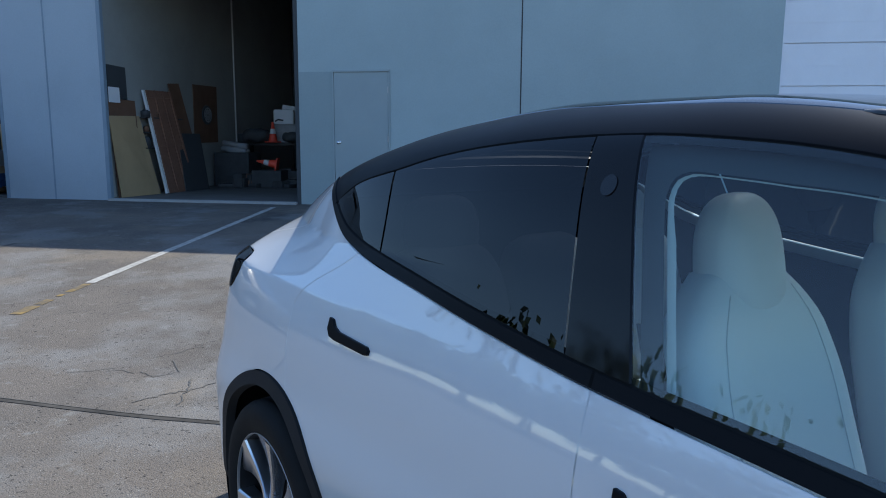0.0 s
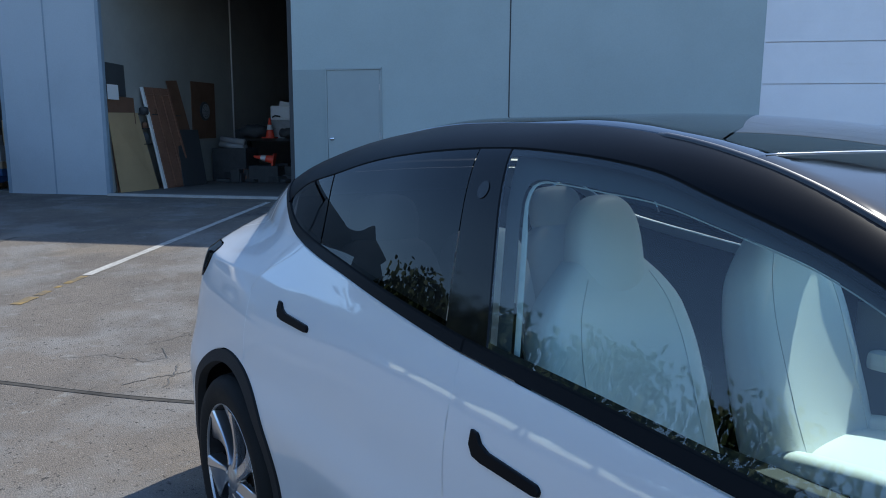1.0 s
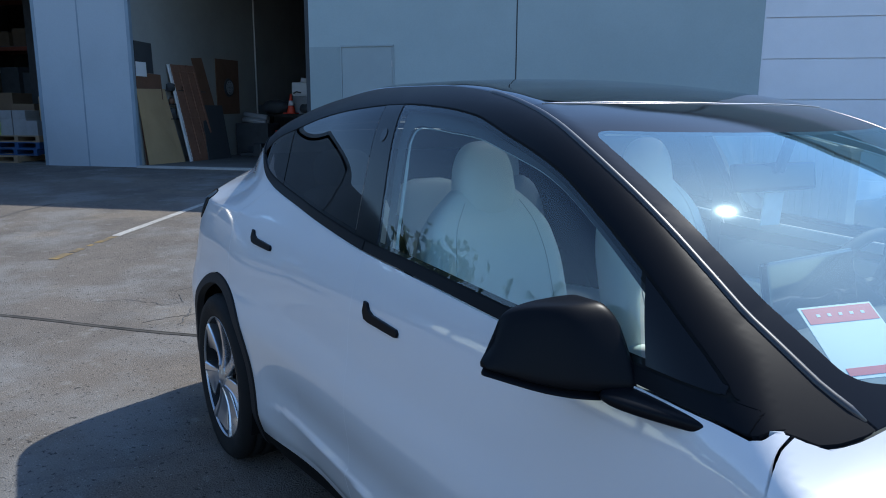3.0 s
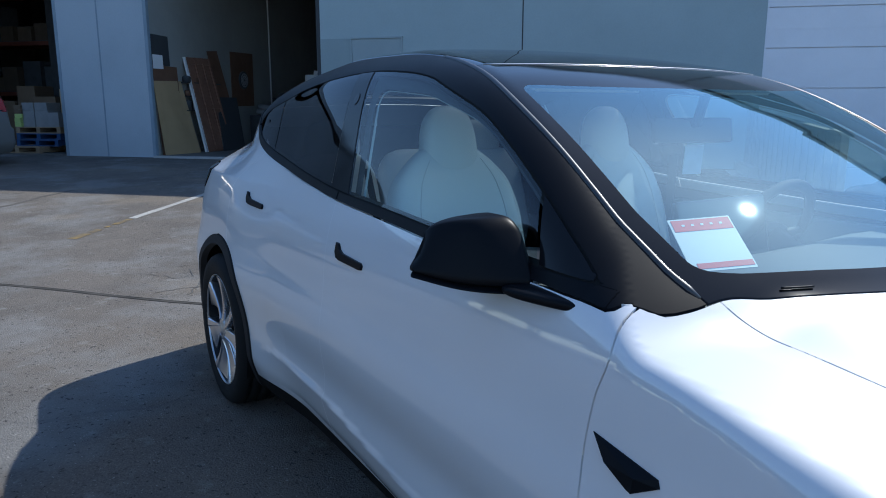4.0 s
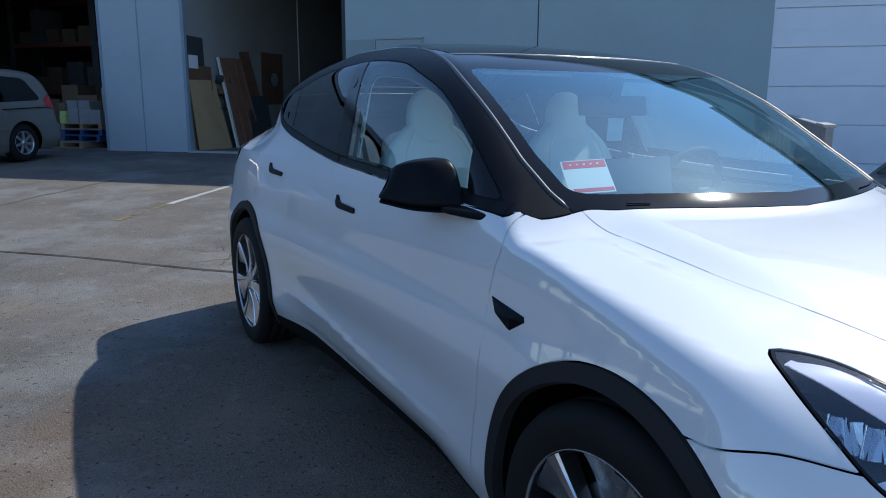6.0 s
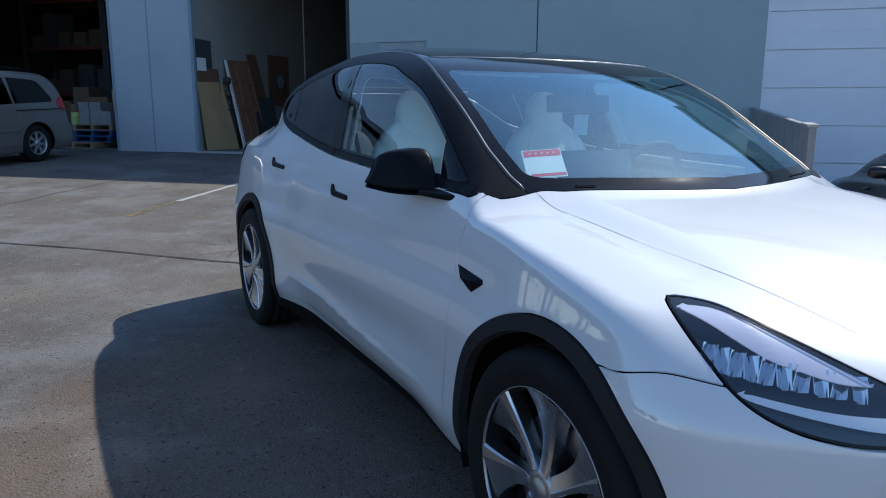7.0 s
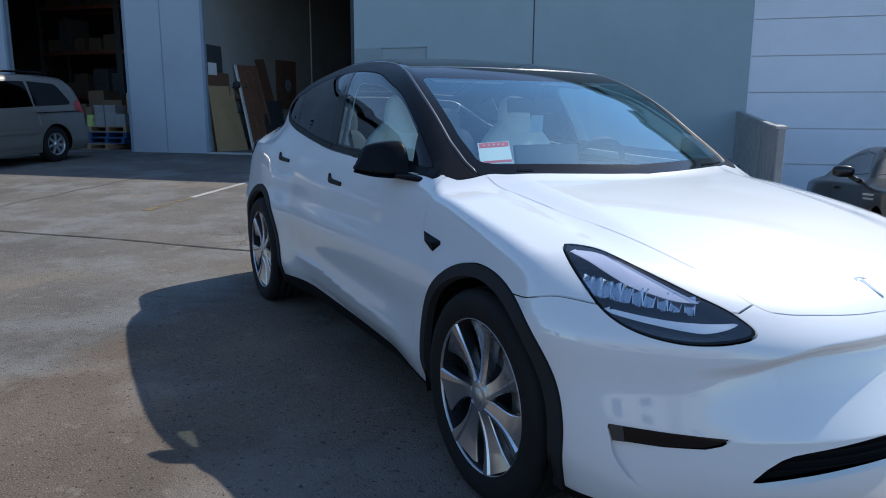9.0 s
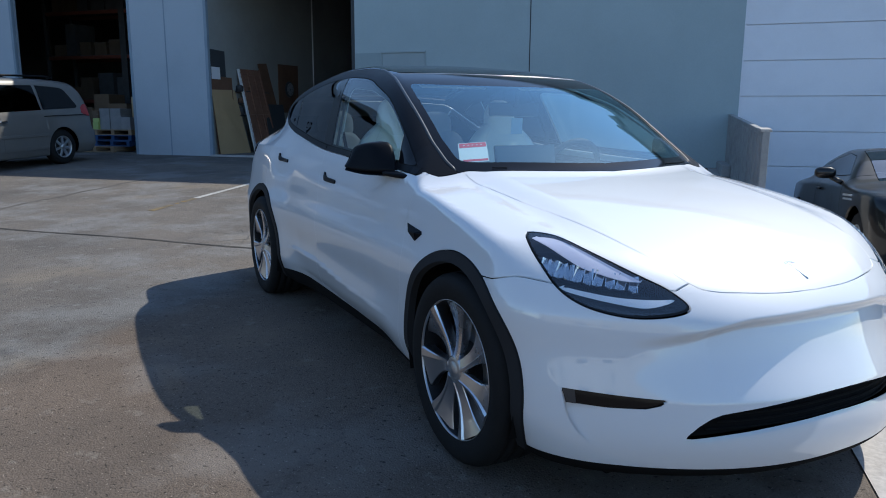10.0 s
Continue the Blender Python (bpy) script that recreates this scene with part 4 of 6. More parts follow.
for i, s in enumerate((-1, 1)):
    head = mirror_head(0.0, None)
    base = mirror_head(-0.014, 0.015, -0.005)
    arm = soft_box((0.125, 0.040, 0.013), 3.2, 14)
    bmesh.ops.transform(arm, matrix=pose(0.785, 0.812, 1.012, 0, 3, -24), verts=arm.verts)
    for bm in (head, base, arm):
        if s < 0:
            bmesh.ops.transform(bm, matrix=flip_y, verts=bm.verts)
            bmesh.ops.reverse_faces(bm, faces=bm.faces)
    m = part("door_mirror", head, M_SATIN, CAR, "satin black folding door mirror", True)
    b = part("mirror_base", base, M_SATIN, m, "", True)
    for ob in (m, b):
        for p in ob.data.polygons:
            p.use_smooth = len(p.vertices) < 5
    part("mirror_arm", arm, M_SATIN, m, "", True)
    face = boxes((-0.003, 0.003, -0.050, 0.045, -0.045, 0.018), bevel=0.002, m=pose(0.539, s * 0.895, 1.092, 0, 0, s * 15.6))
    part("mirror_glass", face, M_CHROME, m, "mirror glass facing back")

# a narrow rounded edge between each windscreen pillar and the glass
def skin_z(x, y):
    lo, hi = 0.6, 1.7
    for _ in range(40):
        mid = (lo + hi) / 2
        lo, hi = (mid, hi) if shape(np.array([x]), np.array([y]), np.array([mid]))[0] < 0 else (lo, mid)
    return lo


# bright joint between the windscreen and the roof glass
pts = [(ROOF_JOINT(y), y, skin_z(ROOF_JOINT(y), y) + 0.0005) for y in np.linspace(-0.57, 0.57, 41)]
part("screen_joint", tube(pts, 0.0018, 8), M_ALLOY, CAR, "thin bright joint across the roof", True)
for s in (-1, 1):
    pts = []
    for x in np.linspace(-0.05, 0.985, 48):
        y = s * float(PILLAR_IN(np.array([x]))[0])
        pts.append((x, y, skin_z(x, y) - 0.0035))
    part("pillar_edge", tube(pts, [0.004] + [0.0075] * 46 + [0.004], 14), M_EDGE, CAR, "rounded black pillar edge", True)

# wipers at the screen's foot
for y0, y1 in ((-0.53, -0.47), (0.40, 0.62)):
    pts = []
    for k in range(12):
        y = y0 + (y1 - y0) * k / 11
        x = float(UPPER_FRONT(np.array([abs(y)]))[0]) - 0.016
        pts.append((x, y, max(float(hood_top(np.array([x]), np.array([abs(y)]))[0]), float(cabin_top(np.array([x]), np.array([abs(y)]))[0])) + 0.005))
    w = part("wiper", tube(pts, 0.002, 8), M_SATIN, CAR, "black windscreen wiper", True)

# lower grille slats
for k in range(4):
    z = 0.337 + 0.022 * k
    pts = [(2.275 - 0.40 * (abs(y) / 0.86) ** 2.3, y, z + 0.01 * (1 - abs(y) / 0.5)) for y in np.linspace(-0.46 + 0.03 * k, 0.46 - 0.03 * k, 24)]
    part("grille_slat", tube(pts, 0.004, 6), M_DARK, BUMPER)

# headlight inner lamps: folded chrome reflectors set back under the clear cover
for i, lamp in enumerate(LAMPS):
    for k in range(10):
        s = k / 9
        c = Vector((1.805, 0.803, 0.808)).lerp(Vector((1.995, 0.605, 0.768)), s) + Vector((0.0, 0.020 * math.sin(math.pi * s), 0.0))
        n = Vector((0.52 + 0.1 * s, 0.62 - 0.1 * s, 0.55)).normalized()
        ax = (Vector((0.18, -0.195, -0.038)) - n * n.dot(Vector((0.18, -0.195, -0.038)))).normalized()
        m = Matrix((ax, n.cross(ax), n)).transposed().to_4x4()
        m.translation = c - n * 0.026
        for turn in (38, -52):
            bm = boxes((0.0, 0.020, -0.027, 0.026, -0.0012, 0.0012), bevel=0.0008, m=m @ pose(0, 0, 0, 8 - 16 * (k % 2), -turn if turn > 0 else 180 - turn, 0))
            if i == 0:
                bmesh.ops.transform(bm, matrix=flip_y, verts=bm.verts)
                bmesh.ops.reverse_faces(bm, faces=bm.faces)
            part("reflector", bm, M_CHROME, lamp)
        bar = boxes((-0.001, 0.001, -0.028, 0.027, -0.008, 0.010), m=m @ pose(0.0135, 0, 0, 0, 0, 0))
        if i == 0:
            bmesh.ops.transform(bar, matrix=flip_y, verts=bar.verts)
            bmesh.ops.reverse_faces(bar, faces=bar.faces)
        part("divider", bar, M_GLOSS, lamp)


# cabin
def make_seat(y, back_x=-0.36, name="front_seat", label="white leather front seat with integral headrest"):
    cushion = soft_box((0.27, 0.25, 0.09), 3.4, 16)
    bmesh.ops.transform(cushion, matrix=pose(0.02, y, 0.60, 0, -6, 0), verts=cushion.verts)
    seat = part(name, cushion, M_SEAT, CAR, label, True)

    rows, m = [], pose(back_x + 0.09, y, 0.87, 0, -14, 0)
    bm = bmesh.new()
    one = lambda v, xs, ys: float(curve(np.array([v]), xs, ys)[0])

    def at(u, v, front=True):
        """A point of the back: u across from -1 to 1, v from its foot to the shoulders."""
        w = one(v, (0, 0.3, 0.6, 0.8, 0.92, 1.0), (0.235, 0.262, 0.262, 0.235, 0.170, 0.10))
        d = one(v, (0, 0.5, 0.85, 1.0), (0.10, 0.088, 0.07, 0.05))
        cx = (1 - abs(u) ** 3.2) ** (1 / 3.2) * d
        if front:
            cx += 0.045 * abs(u) ** 2.5 * (1 - abs(u) ** 9) * (1 - v) - 0.018 * (1 - u * u) * math.sin(math.pi * v)
        return Vector((cx if front else -cx, u * w, -0.33 + 0.70 * v))

    us = [math.copysign(math.sin(abs(k) / 14 * math.pi / 2) ** 0.8, k) for k in range(-14, 15)]
    for k in range(27):
        v = k / 26
        rows.append([bm.verts.new(m @ at(u, v)) for u in us] + [bm.verts.new(m @ at(u, v, False)) for u in us[-2:0:-1]])
    for a, b in zip(rows, rows[1:]):
        for j in range(len(a)):
            n = (j + 1) % len(a)
            bm.faces.new((a[j], a[n], b[n], b[j]))
    bm.faces.new(rows[0][::-1])
    bm.faces.new(rows[-1])
    bmesh.ops.recalc_face_normals(bm, faces=bm.faces)
    part("backrest", bm, M_SEAT, seat, "", True)
    for u in (-0.66, 0.66):
        part("seam", tube([m @ (at(u * (1 - 0.2 * max(0, v - 0.7)), v) + Vector((0.0005, 0, 0))) for v in np.linspace(0.04, 0.93, 24)], 0.0011, 6), M_SEAM, seat, "stitched grey seam")
    for s in (-1, 1):
        bol = soft_box((0.25, 0.05, 0.06), 2.8, 12)
        bmesh.ops.transform(bol, matrix=pose(0.02, y + s * 0.22, 0.65, 0, -6, 0), verts=bol.verts)
        part("cushion_bolster", bol, M_SEAT, seat, "", True)
    head = soft_box((0.060, 0.106, 0.140), 2.7, 18, lambda a, b, c: (a, b * (1 - 0.10 * c), c))
    bmesh.ops.transform(head, matrix=pose(back_x + 0.015, y, 1.236, 0, -8, 0), verts=head.verts)
    part("headrest", head, M_SEAT, seat, "", True)
    return seat


make_seat(-0.37)
make_seat(0.37)
bench = soft_box((0.26, 0.62, 0.09), 4, 16)
bmesh.ops.transform(bench, matrix=pose(-0.85, 0, 0.62, 0, -5, 0), verts=bench.verts)
bench = part("rear_bench", bench, M_SEAT, CAR, "white leather rear bench seat", True)
for y, w in ((-0.42, 0.21), (0.42, 0.21), (0.0, 0.19)):
    bm = soft_box((0.07, w, 0.28), 3.6, 14)
    bmesh.ops.transform(bm, matrix=pose(-1.22, y, 0.90, 0, -18, 0), verts=bm.verts)
    part("backrest", bm, M_SEAT, bench, "", True)
for y in (-0.40, 0.40):
    bm = soft_box((0.05, 0.13, 0.10), 3.0, 12)
    bmesh.ops.transform(bm, matrix=pose(-1.31, y, 1.21, 0, -10, 0), verts=bm.verts)
    part("headrest", bm, M_SEAT, bench, "", True)
# dashboard with a wrap-round top
bm = bmesh.new()
prof = [(0.52, 0.70), (0.50, 0.86), (0.53, 0.955), (0.60, 0.975), (0.85, 0.985), (1.05, 0.975), (1.12, 0.90)]
rows = []
for y in np.linspace(-0.70, 0.70, 25):
    rows.append([bm.verts.new((min(x, 1.08 - 0.40 * y * y) - (0.0 if x > 0.7 else 0.05 * (y / 0.7) ** 2), y, z)) for x, z in prof])
for a, b in zip(rows, rows[1:]):
    for j in range(len(prof) - 1):
        bm.faces.new((a[j], a[j + 1], b[j + 1], b[j]))
bmesh.ops.recalc_face_normals(bm, faces=bm.faces)
dash = part("dashboard", bm, M_DASH, CAR, "dark grey dashboard", True)
part("dash_strip", boxes((0.49, 0.50, -0.66, 0.66, 0.86, 0.93), bevel=0.004), M_TRIM_LIGHT, dash, "pale dashboard strip")
scr = part("centre_screen", boxes((-0.012, 0.012, -0.185, 0.185, -0.115, 0.115), bevel=0.008, m=pose(0.52, 0.0, 1.01, 0, -12, 0)), M_SCREEN, CAR, "wide black centre touchscreen")
part("screen_back", boxes((0.012, 0.03, -0.12, 0.12, -0.06, 0.05), bevel=0.01, m=pose(0.50, 0.0, 1.0, 0, -12, 0)), M_TRIM_LIGHT, scr, "grey screen back cover")
part("console", boxes((-0.35, 0.45, -0.11, 0.11, 0.30, 0.66), bevel=0.03), M_CABIN, CAR, "dark centre console")
ring = [(0.185 * math.cos(a), 0.185 * math.sin(a)) for a in np.linspace(0, 2 * math.pi, 41)]
wheel_m = pose(0.40, 0.37, 0.97, 0, 24, 0)
sw = part("steering_wheel", tube([wheel_m @ Vector((0, p[0], p[1])) for p in ring], 0.017, 10), M_CABIN, CAR, "black leather steering wheel", True)
part("wheel_hub", boxes((-0.02, 0.03, -0.06, 0.06, -0.05, 0.04), bevel=0.015, m=wheel_m), M_CABIN, sw)
for a in (0.0, math.pi, -math.pi / 2):
    part("spoke", tube([wheel_m @ Vector((0.0, 0.04 * math.cos(a), 0.04 * math.sin(a))), wheel_m @ Vector((0, 0.18 * math.cos(a), 0.18 * math.sin(a)))], 0.014, 8), M_CABIN, sw)
part("column", tube([wheel_m @ Vector((0.02, 0, 0)), (0.62, 0.37, 0.86)], 0.045, 12), M_CABIN, sw, "", True)
rv = part("interior_mirror", boxes((-0.015, 0.012, -0.145, 0.145, -0.036, 0.036), bevel=0.01, m=pose(0.39, 0.0, 1.305, 0, -8, -6)), M_GLOSS, CAR, "black rear-view mirror")
part("hanging_tag", boxes((-0.002, 0.002, -0.032, 0.032, -0.085, 0.0), bevel=0.0015, m=pose(0.375, 0.03, 1.262, 0, 4, -12)), M_TAG, rv, "pale blue tag hanging from the mirror")
part("mirror_mount", tube([(0.40, 0, 1.32), (0.425, 0, 1.402)], 0.014, 8), M_CABIN, rv)
for s in (-1, 1):
    part("belt_strap", boxes((-0.022, 0.022, -0.002, 0.002, -0.34, 0.16), m=pose(-0.27, s * 0.685, 1.02, s * -9, -6, 0)), M_BELT, CAR, "dark seat belt strap")
    part("door_lining", boxes((-0.30, 0.85, s * 0.745 - 0.02, s * 0.745 + 0.02, 0.45, 0.99), bevel=0.015), M_TRIM_GREY, CAR, "grey inner door lining")
    part("armrest", boxes((-0.20, 0.60, s * 0.70 - 0.04, s * 0.70 + 0.03, 0.80, 0.86), bevel=0.02), M_TRIM_LIGHT, CAR, "pale door armrest")
    part("sun_visor", boxes((-0.07, 0.07, -0.19, 0.19, -0.01, 0.01), bevel=0.008, m=pose(0.22, s * 0.30, 1.435, 0, 14, 0)), M_TRIM_LIGHT, CAR, "pale folded sun visor")
part("header_trim", boxes((-0.03, 0.05, -0.52, 0.52, -0.012, 0.008), bevel=0.008, m=pose(0.16, 0, 1.475, 0, 14, 0)), M_TRIM_LIGHT, CAR, "pale roof header trim")
part("rear_shelf", boxes((-1.95, -1.30, -0.60, 0.60, 0.93, 0.96), bevel=0.01), M_CABIN, CAR, "dark luggage cover")

# permit card standing inside the screen
ax, ay = Vector((0.449, 0.890, 0.074)).normalized(), Vector((0.819, -0.22, -0.529))
ay = (ay - ax * ax.dot(ay)).normalized()
az = -ax.cross(ay)
card_m = CAR.matrix_world @ (Matrix.Translation(Vector((0.899, -0.540, 1.120)) - az * 0.010) @ Matrix((ax, ay, az)).transposed().to_4x4())
card = part("windscreen_card", boxes((-0.063, 0.063, -0.072, 0.072, -0.001, 0.001)), M_CARD)
card.matrix_world = card_m
tagged(card, "white card with red bands propped inside the windscreen", "card")
part("red_band", boxes((-0.058, 0.060, -0.068, -0.036, 0.001, 0.0018)), M_RED, card, "red printed band")
part("red_band", boxes((-0.048, 0.060, 0.052, 0.066, 0.001, 0.0018)), M_RED, card, "red printed band")
for k in range(5):
    part("print_bar", boxes((-0.04 + 0.019 * k, -0.034 + 0.019 * k, -0.055, -0.0495, 0.0018, 0.0022)), M_CARD, card)


# ---- building front: doors, seams, guards ----
def struct(name, bm, material, label, category, smooth=False):
    return tagged(part(name, bm, material, None, smooth=smooth), label, category, kind="structure")


M_DOOR = mat("door_grey", (0.29, 0.35, 0.37), 0.5, grain=0.05, stain=0.12, stain_size=0.6)
M_STEEL = mat("galvanised_steel", (0.45, 0.47, 0.49), 0.45, metal=0.6, stain=0.3, stain_size=0.2)
M_JOINT = mat("dark_joint", (0.05, 0.055, 0.06), 0.9)
M_CRACK = mat("filled_joint", (0.085, 0.082, 0.078), 0.9, grain=0.6, grain_size=30, stain=0.8, stain_size=0.25, dark=(0.15, 0.142, 0.13))
M_JAMB = mat("jamb_blue_grey", (0.22, 0.28, 0.34), 0.6, stain=0.3, stain_size=0.4)

door = struct("door_1", boxes((-3.775, -2.857, WALL_Y - 0.012, WALL_Y - 0.001, 0.44, 2.585), bevel=0.003), M_DOOR, "closed grey steel personnel door in the wall", "door")
part("door_frame", boxes((-3.81, -3.782, WALL_Y - 0.02, WALL_Y - 0.001, 0.42, 2.62), (-2.85, -2.822, WALL_Y - 0.02, WALL_Y - 0.001, 0.42, 2.62), (-3.81, -2.822, WALL_Y - 0.03, WALL_Y - 0.001, 2.592, 2.622)), M_DOOR, door)
knob = part("knob", lathe([(0.0, -0.07), (0.022, -0.066), (0.03, -0.05), (0.022, -0.034), (0.012, -0.03), (0.012, -0.008), (0.032, -0.006), (0.032, 0.0)], 20), M_CHROME, door, "round steel door knob", True)
knob.location = (-3.705, WALL_Y - 0.012, 1.44)
for z in (0.7, 1.5, 2.3):
    part("hinge", boxes((-2.868, -2.848, WALL_Y - 0.026, WALL_Y - 0.012, z - 0.05, z + 0.05), bevel=0.004), M_STEEL, door)
struct("paint_patch", boxes((-4.396, -3.815, WALL_Y - 0.004, WALL_Y, 0.38, 2.60)), M_PATCH, "darker repainted patch of wall beside the door", "paint patch")
struct("wall_joint", boxes((-0.70, -0.68, WALL_Y - 0.004, WALL_Y, 0.3, WALL_TOP)), M_JOINT, "dark vertical panel joint in the wall", "joint")
struct("pier_joint", boxes((-9.12, -9.09, WALL_Y - 0.004, WALL_Y, 0.3, WALL_TOP)), M_JAMB, "vertical rustication groove in the pier", "joint")
for x0, x1, mt in ((-8.064, -7.99, M_JAMB), (-10.12, -10.046, M_JAMB), (-13.604, -13.53, M_JAMB), (-4.47, -4.396, M_JOINT)):
    struct("jamb_guard", boxes((x0, x1, WALL_Y - 0.006, WALL_Y + 0.08, 0.38, 4.6), bevel=0.006), mt, "painted steel corner guard at the bay opening", "door jamb")
struct("threshold", boxes((-8.0, -4.46, WALL_Y - 0.10, WALL_Y + 0.06, 0.33, 0.425), bevel=0.01), M_CONCRETE, "worn concrete lip across the bay opening", "threshold")
for x0, x1 in ((-7.6, -4.9), (-13.2, -10.4)):
    struct("bay_door_coil", boxes((x0 - 0.4, x1 + 0.4, WALL_Y + 0.22, WALL_Y + 0.7, 4.55, 5.1), bevel=0.1), M_STEEL, "rolled-up steel shutter above the bay", "shutter")

# sectional dock door: panels with ribs
dock = struct("dock_door", boxes((3.12, 8.4, WALL_Y + 0.11, WALL_Y + 0.14, -0.75, 4.6)), M_DOCK, "closed white sectional dock door", "door")
for k in range(9):
    z0 = 2.311 - 0.624 * 5 + 0.624 * k
    bm = boxes((3.125, 8.395, WALL_Y + 0.075, WALL_Y + 0.11, z0 + 0.008, z0 + 0.616), bevel=0.006)
    box(bm, 3.13, 8.39, WALL_Y + 0.071, WALL_Y + 0.076, z0 + 0.30, z0 + 0.302)
    part("door_panel", bm, M_DOCK, dock)
struct("dock_jamb", boxes((3.165, 3.19, WALL_Y - 0.004, WALL_Y + 0.12, -0.7, 4.6), bevel=0.004), M_DOCK, "white edge strip of the dock door opening", "door jamb")

# further along the wall: a shutter, a door and a lamp
shutter = struct("shutter_door", boxes((-19.6, -16.2, WALL_Y - 0.03, WALL_Y - 0.001, 0.36, 4.0)), M_DOCK, "closed white roll-up shutter", "door")
for k in range(6):
    part("shutter_slat", boxes((-19.58, -16.22, WALL_Y - 0.05, WALL_Y - 0.031, 0.40 + 0.6 * k, 0.96 + 0.6 * k), bevel=0.006), M_DOCK, shutter)
struct("door_2", boxes((-22.6, -21.6, WALL_Y - 0.03, WALL_Y - 0.001, 0.36, 2.5), bevel=0.004), M_JOINT, "closed dark steel door", "door")
wl = thing("wall_light", pose(-15.0, WALL_Y, 4.2), "dark bracket light on the wall", "wall light")
part("bracket", boxes((-0.03, 0.03, -0.12, -0.001, -0.02, 0.02)), M_JOINT, wl)
part("lamp_head", boxes((-0.08, 0.08, -0.24, -0.12, -0.07, 0.05), bevel=0.03), M_JOINT, wl)

# retaining wall beside the truck well, its top falling outward
bm = bmesh.new()
pts = [(3.005, 6.43, -0.6), (3.085, 6.43, -0.6), (3.085, 6.43, 1.14), (3.005, 6.43, 1.14), (3.005, WALL_Y, -0.8), (3.085, WALL_Y, -0.8), (3.085, WALL_Y, 1.375), (3.005, WALL_Y, 1.375)]
vs = [bm.verts.new(p) for p in pts]
for f in ((0, 1, 2, 3), (1, 5, 6, 2), (4, 0, 3, 7), (3, 2, 6, 7), (5, 4, 7, 6), (4, 5, 1, 0)):
    bm.faces.new([vs[i] for i in f])
bmesh.ops.recalc_face_normals(bm, faces=bm.faces)
bmesh.ops.bevel(bm, geom=list(bm.edges), offset=0.012, segments=2, profile=0.5, affect="EDGES")
struct("retaining_wall", bm, M_CONCRETE, "weathered board-marked concrete wall along the truck well", "retaining wall")
rw = bpy.data.objects["retaining_wall"]
for k in range(16):
    y = 6.62 + 0.31 * k
    top = 1.14 + (1.375 - 1.14) * (y - 6.43) / (WALL_Y - 6.43) - 0.06
    part("board_mark", boxes((2.9985, 3.0065, y - 0.014, y + 0.014, 0.1, top)), M_CONCRETE, rw)
# sunlight on the wall's near end, added as a cap in pale concrete
part("coping", boxes((2.985, 3.105, 0.0, 0.36, -0.02, 0.012), bevel=0.006, m=pose(0, 6.425, 1.146, math.degrees(math.atan2(0.235, 5.1)), 0, 0)), M_APRON, rw, "pale cap standing for sunlight on the wall's end")
struct("wall_kerb", boxes((2.86, 3.003, 10.2, WALL_Y - 0.002, 0.2, 0.52), bevel=0.02), M_CONCRETE, "low concrete step against the retaining wall", "kerb")
struct("well_wall", boxes((8.45, 8.62, 1.0, WALL_Y, -0.9, 0.45), bevel=0.02), M_CONCRETE, "concrete wall on the far edge of the truck well", "retaining wall")


# ---- painted lines and joints on the ground ----
def strip(name, pts, width, material, label, category, lift=0.004):
    bm = bmesh.new()
    rows = []
    for i, (x, y) in enumerate(pts):
        x0, y0 = pts[max(0, i - 1)]
        x1, y1 = pts[min(len(pts) - 1, i + 1)]
        n = Vector((y0 - y1, x1 - x0)).normalized() * width / 2
        w = 1 + 0.12 * math.sin(i * 2.7) * math.cos(i * 1.3)
        rows.append([bm.verts.new((x + s * n.x * w, y + s * n.y * w, ground_z(x, y) + lift)) for s in (-1, 1)])
    for a, b in zip(rows, rows[1:]):
        bm.faces.new((a[0], a[1], b[1], b[0]))
    bmesh.ops.recalc_face_normals(bm, faces=bm.faces)
    return struct(name, bm, material, label, category)


strip("parking_line", [(-4.29 - 0.02 * k, 5.82 + 0.25 * k) for k in range(22)], 0.095, M_LINE_W, "worn white painted parking line", "road marking")
for y0, y1, w in ((4.78, 5.02, 0.10), (5.06, 5.22, 0.075), (5.33, 5.40, 0.05), (5.48, 5.78, 0.07), (7.10, 7.38, 0.06)):
    strip("parking_line_old", [(-4.19 - 0.09 * (y - 4.78), y) for y in np.linspace(y0, y1, 7)], w, M_LINE_Y, "faded patch of a yellow painted parking line", "road marking")
M_TAR = mat("tar_seam", (0.042, 0.041, 0.039), 0.9, grain=0.7, grain_size=60, stain=0.9, stain_size=0.5, dark=(0.095, 0.089, 0.080), spec=0.1)
strip("asphalt_joint", [(-14 + 0.2 * k, 3.24 + 0.02 * math.sin(k * 0.5) - 0.008 * (k - 58)) for k in range(90)], 0.045, M_TAR, "dark worn paving joint across the asphalt", "paving joint", 0.003)
strip("asphalt_joint", [(-14 + 0.2 * k, 3.255 + 0.02 * math.sin(k * 0.5) - 0.008 * (k - 58)) for k in range(90)], 0.006, M_CRACK, "thin open crack along the paving joint", "paving joint", 0.005)


M_BAND = mat("tar_band", (0.112, 0.104, 0.096), 0.9, grain=0.8, grain_size=90, stain=0.8, stain_size=0.2, dark=(0.135, 0.124, 0.112), bump=0.6, spec=0.08)
strip("tar_band", [(-6.2 - 0.03 * k + 0.03 * math.sin(1.9 * k), 4.2 + 0.3 * k) for k in range(12)], 0.07, M_BAND, "dark worn tar seam in the asphalt", "paving joint", 0.003)


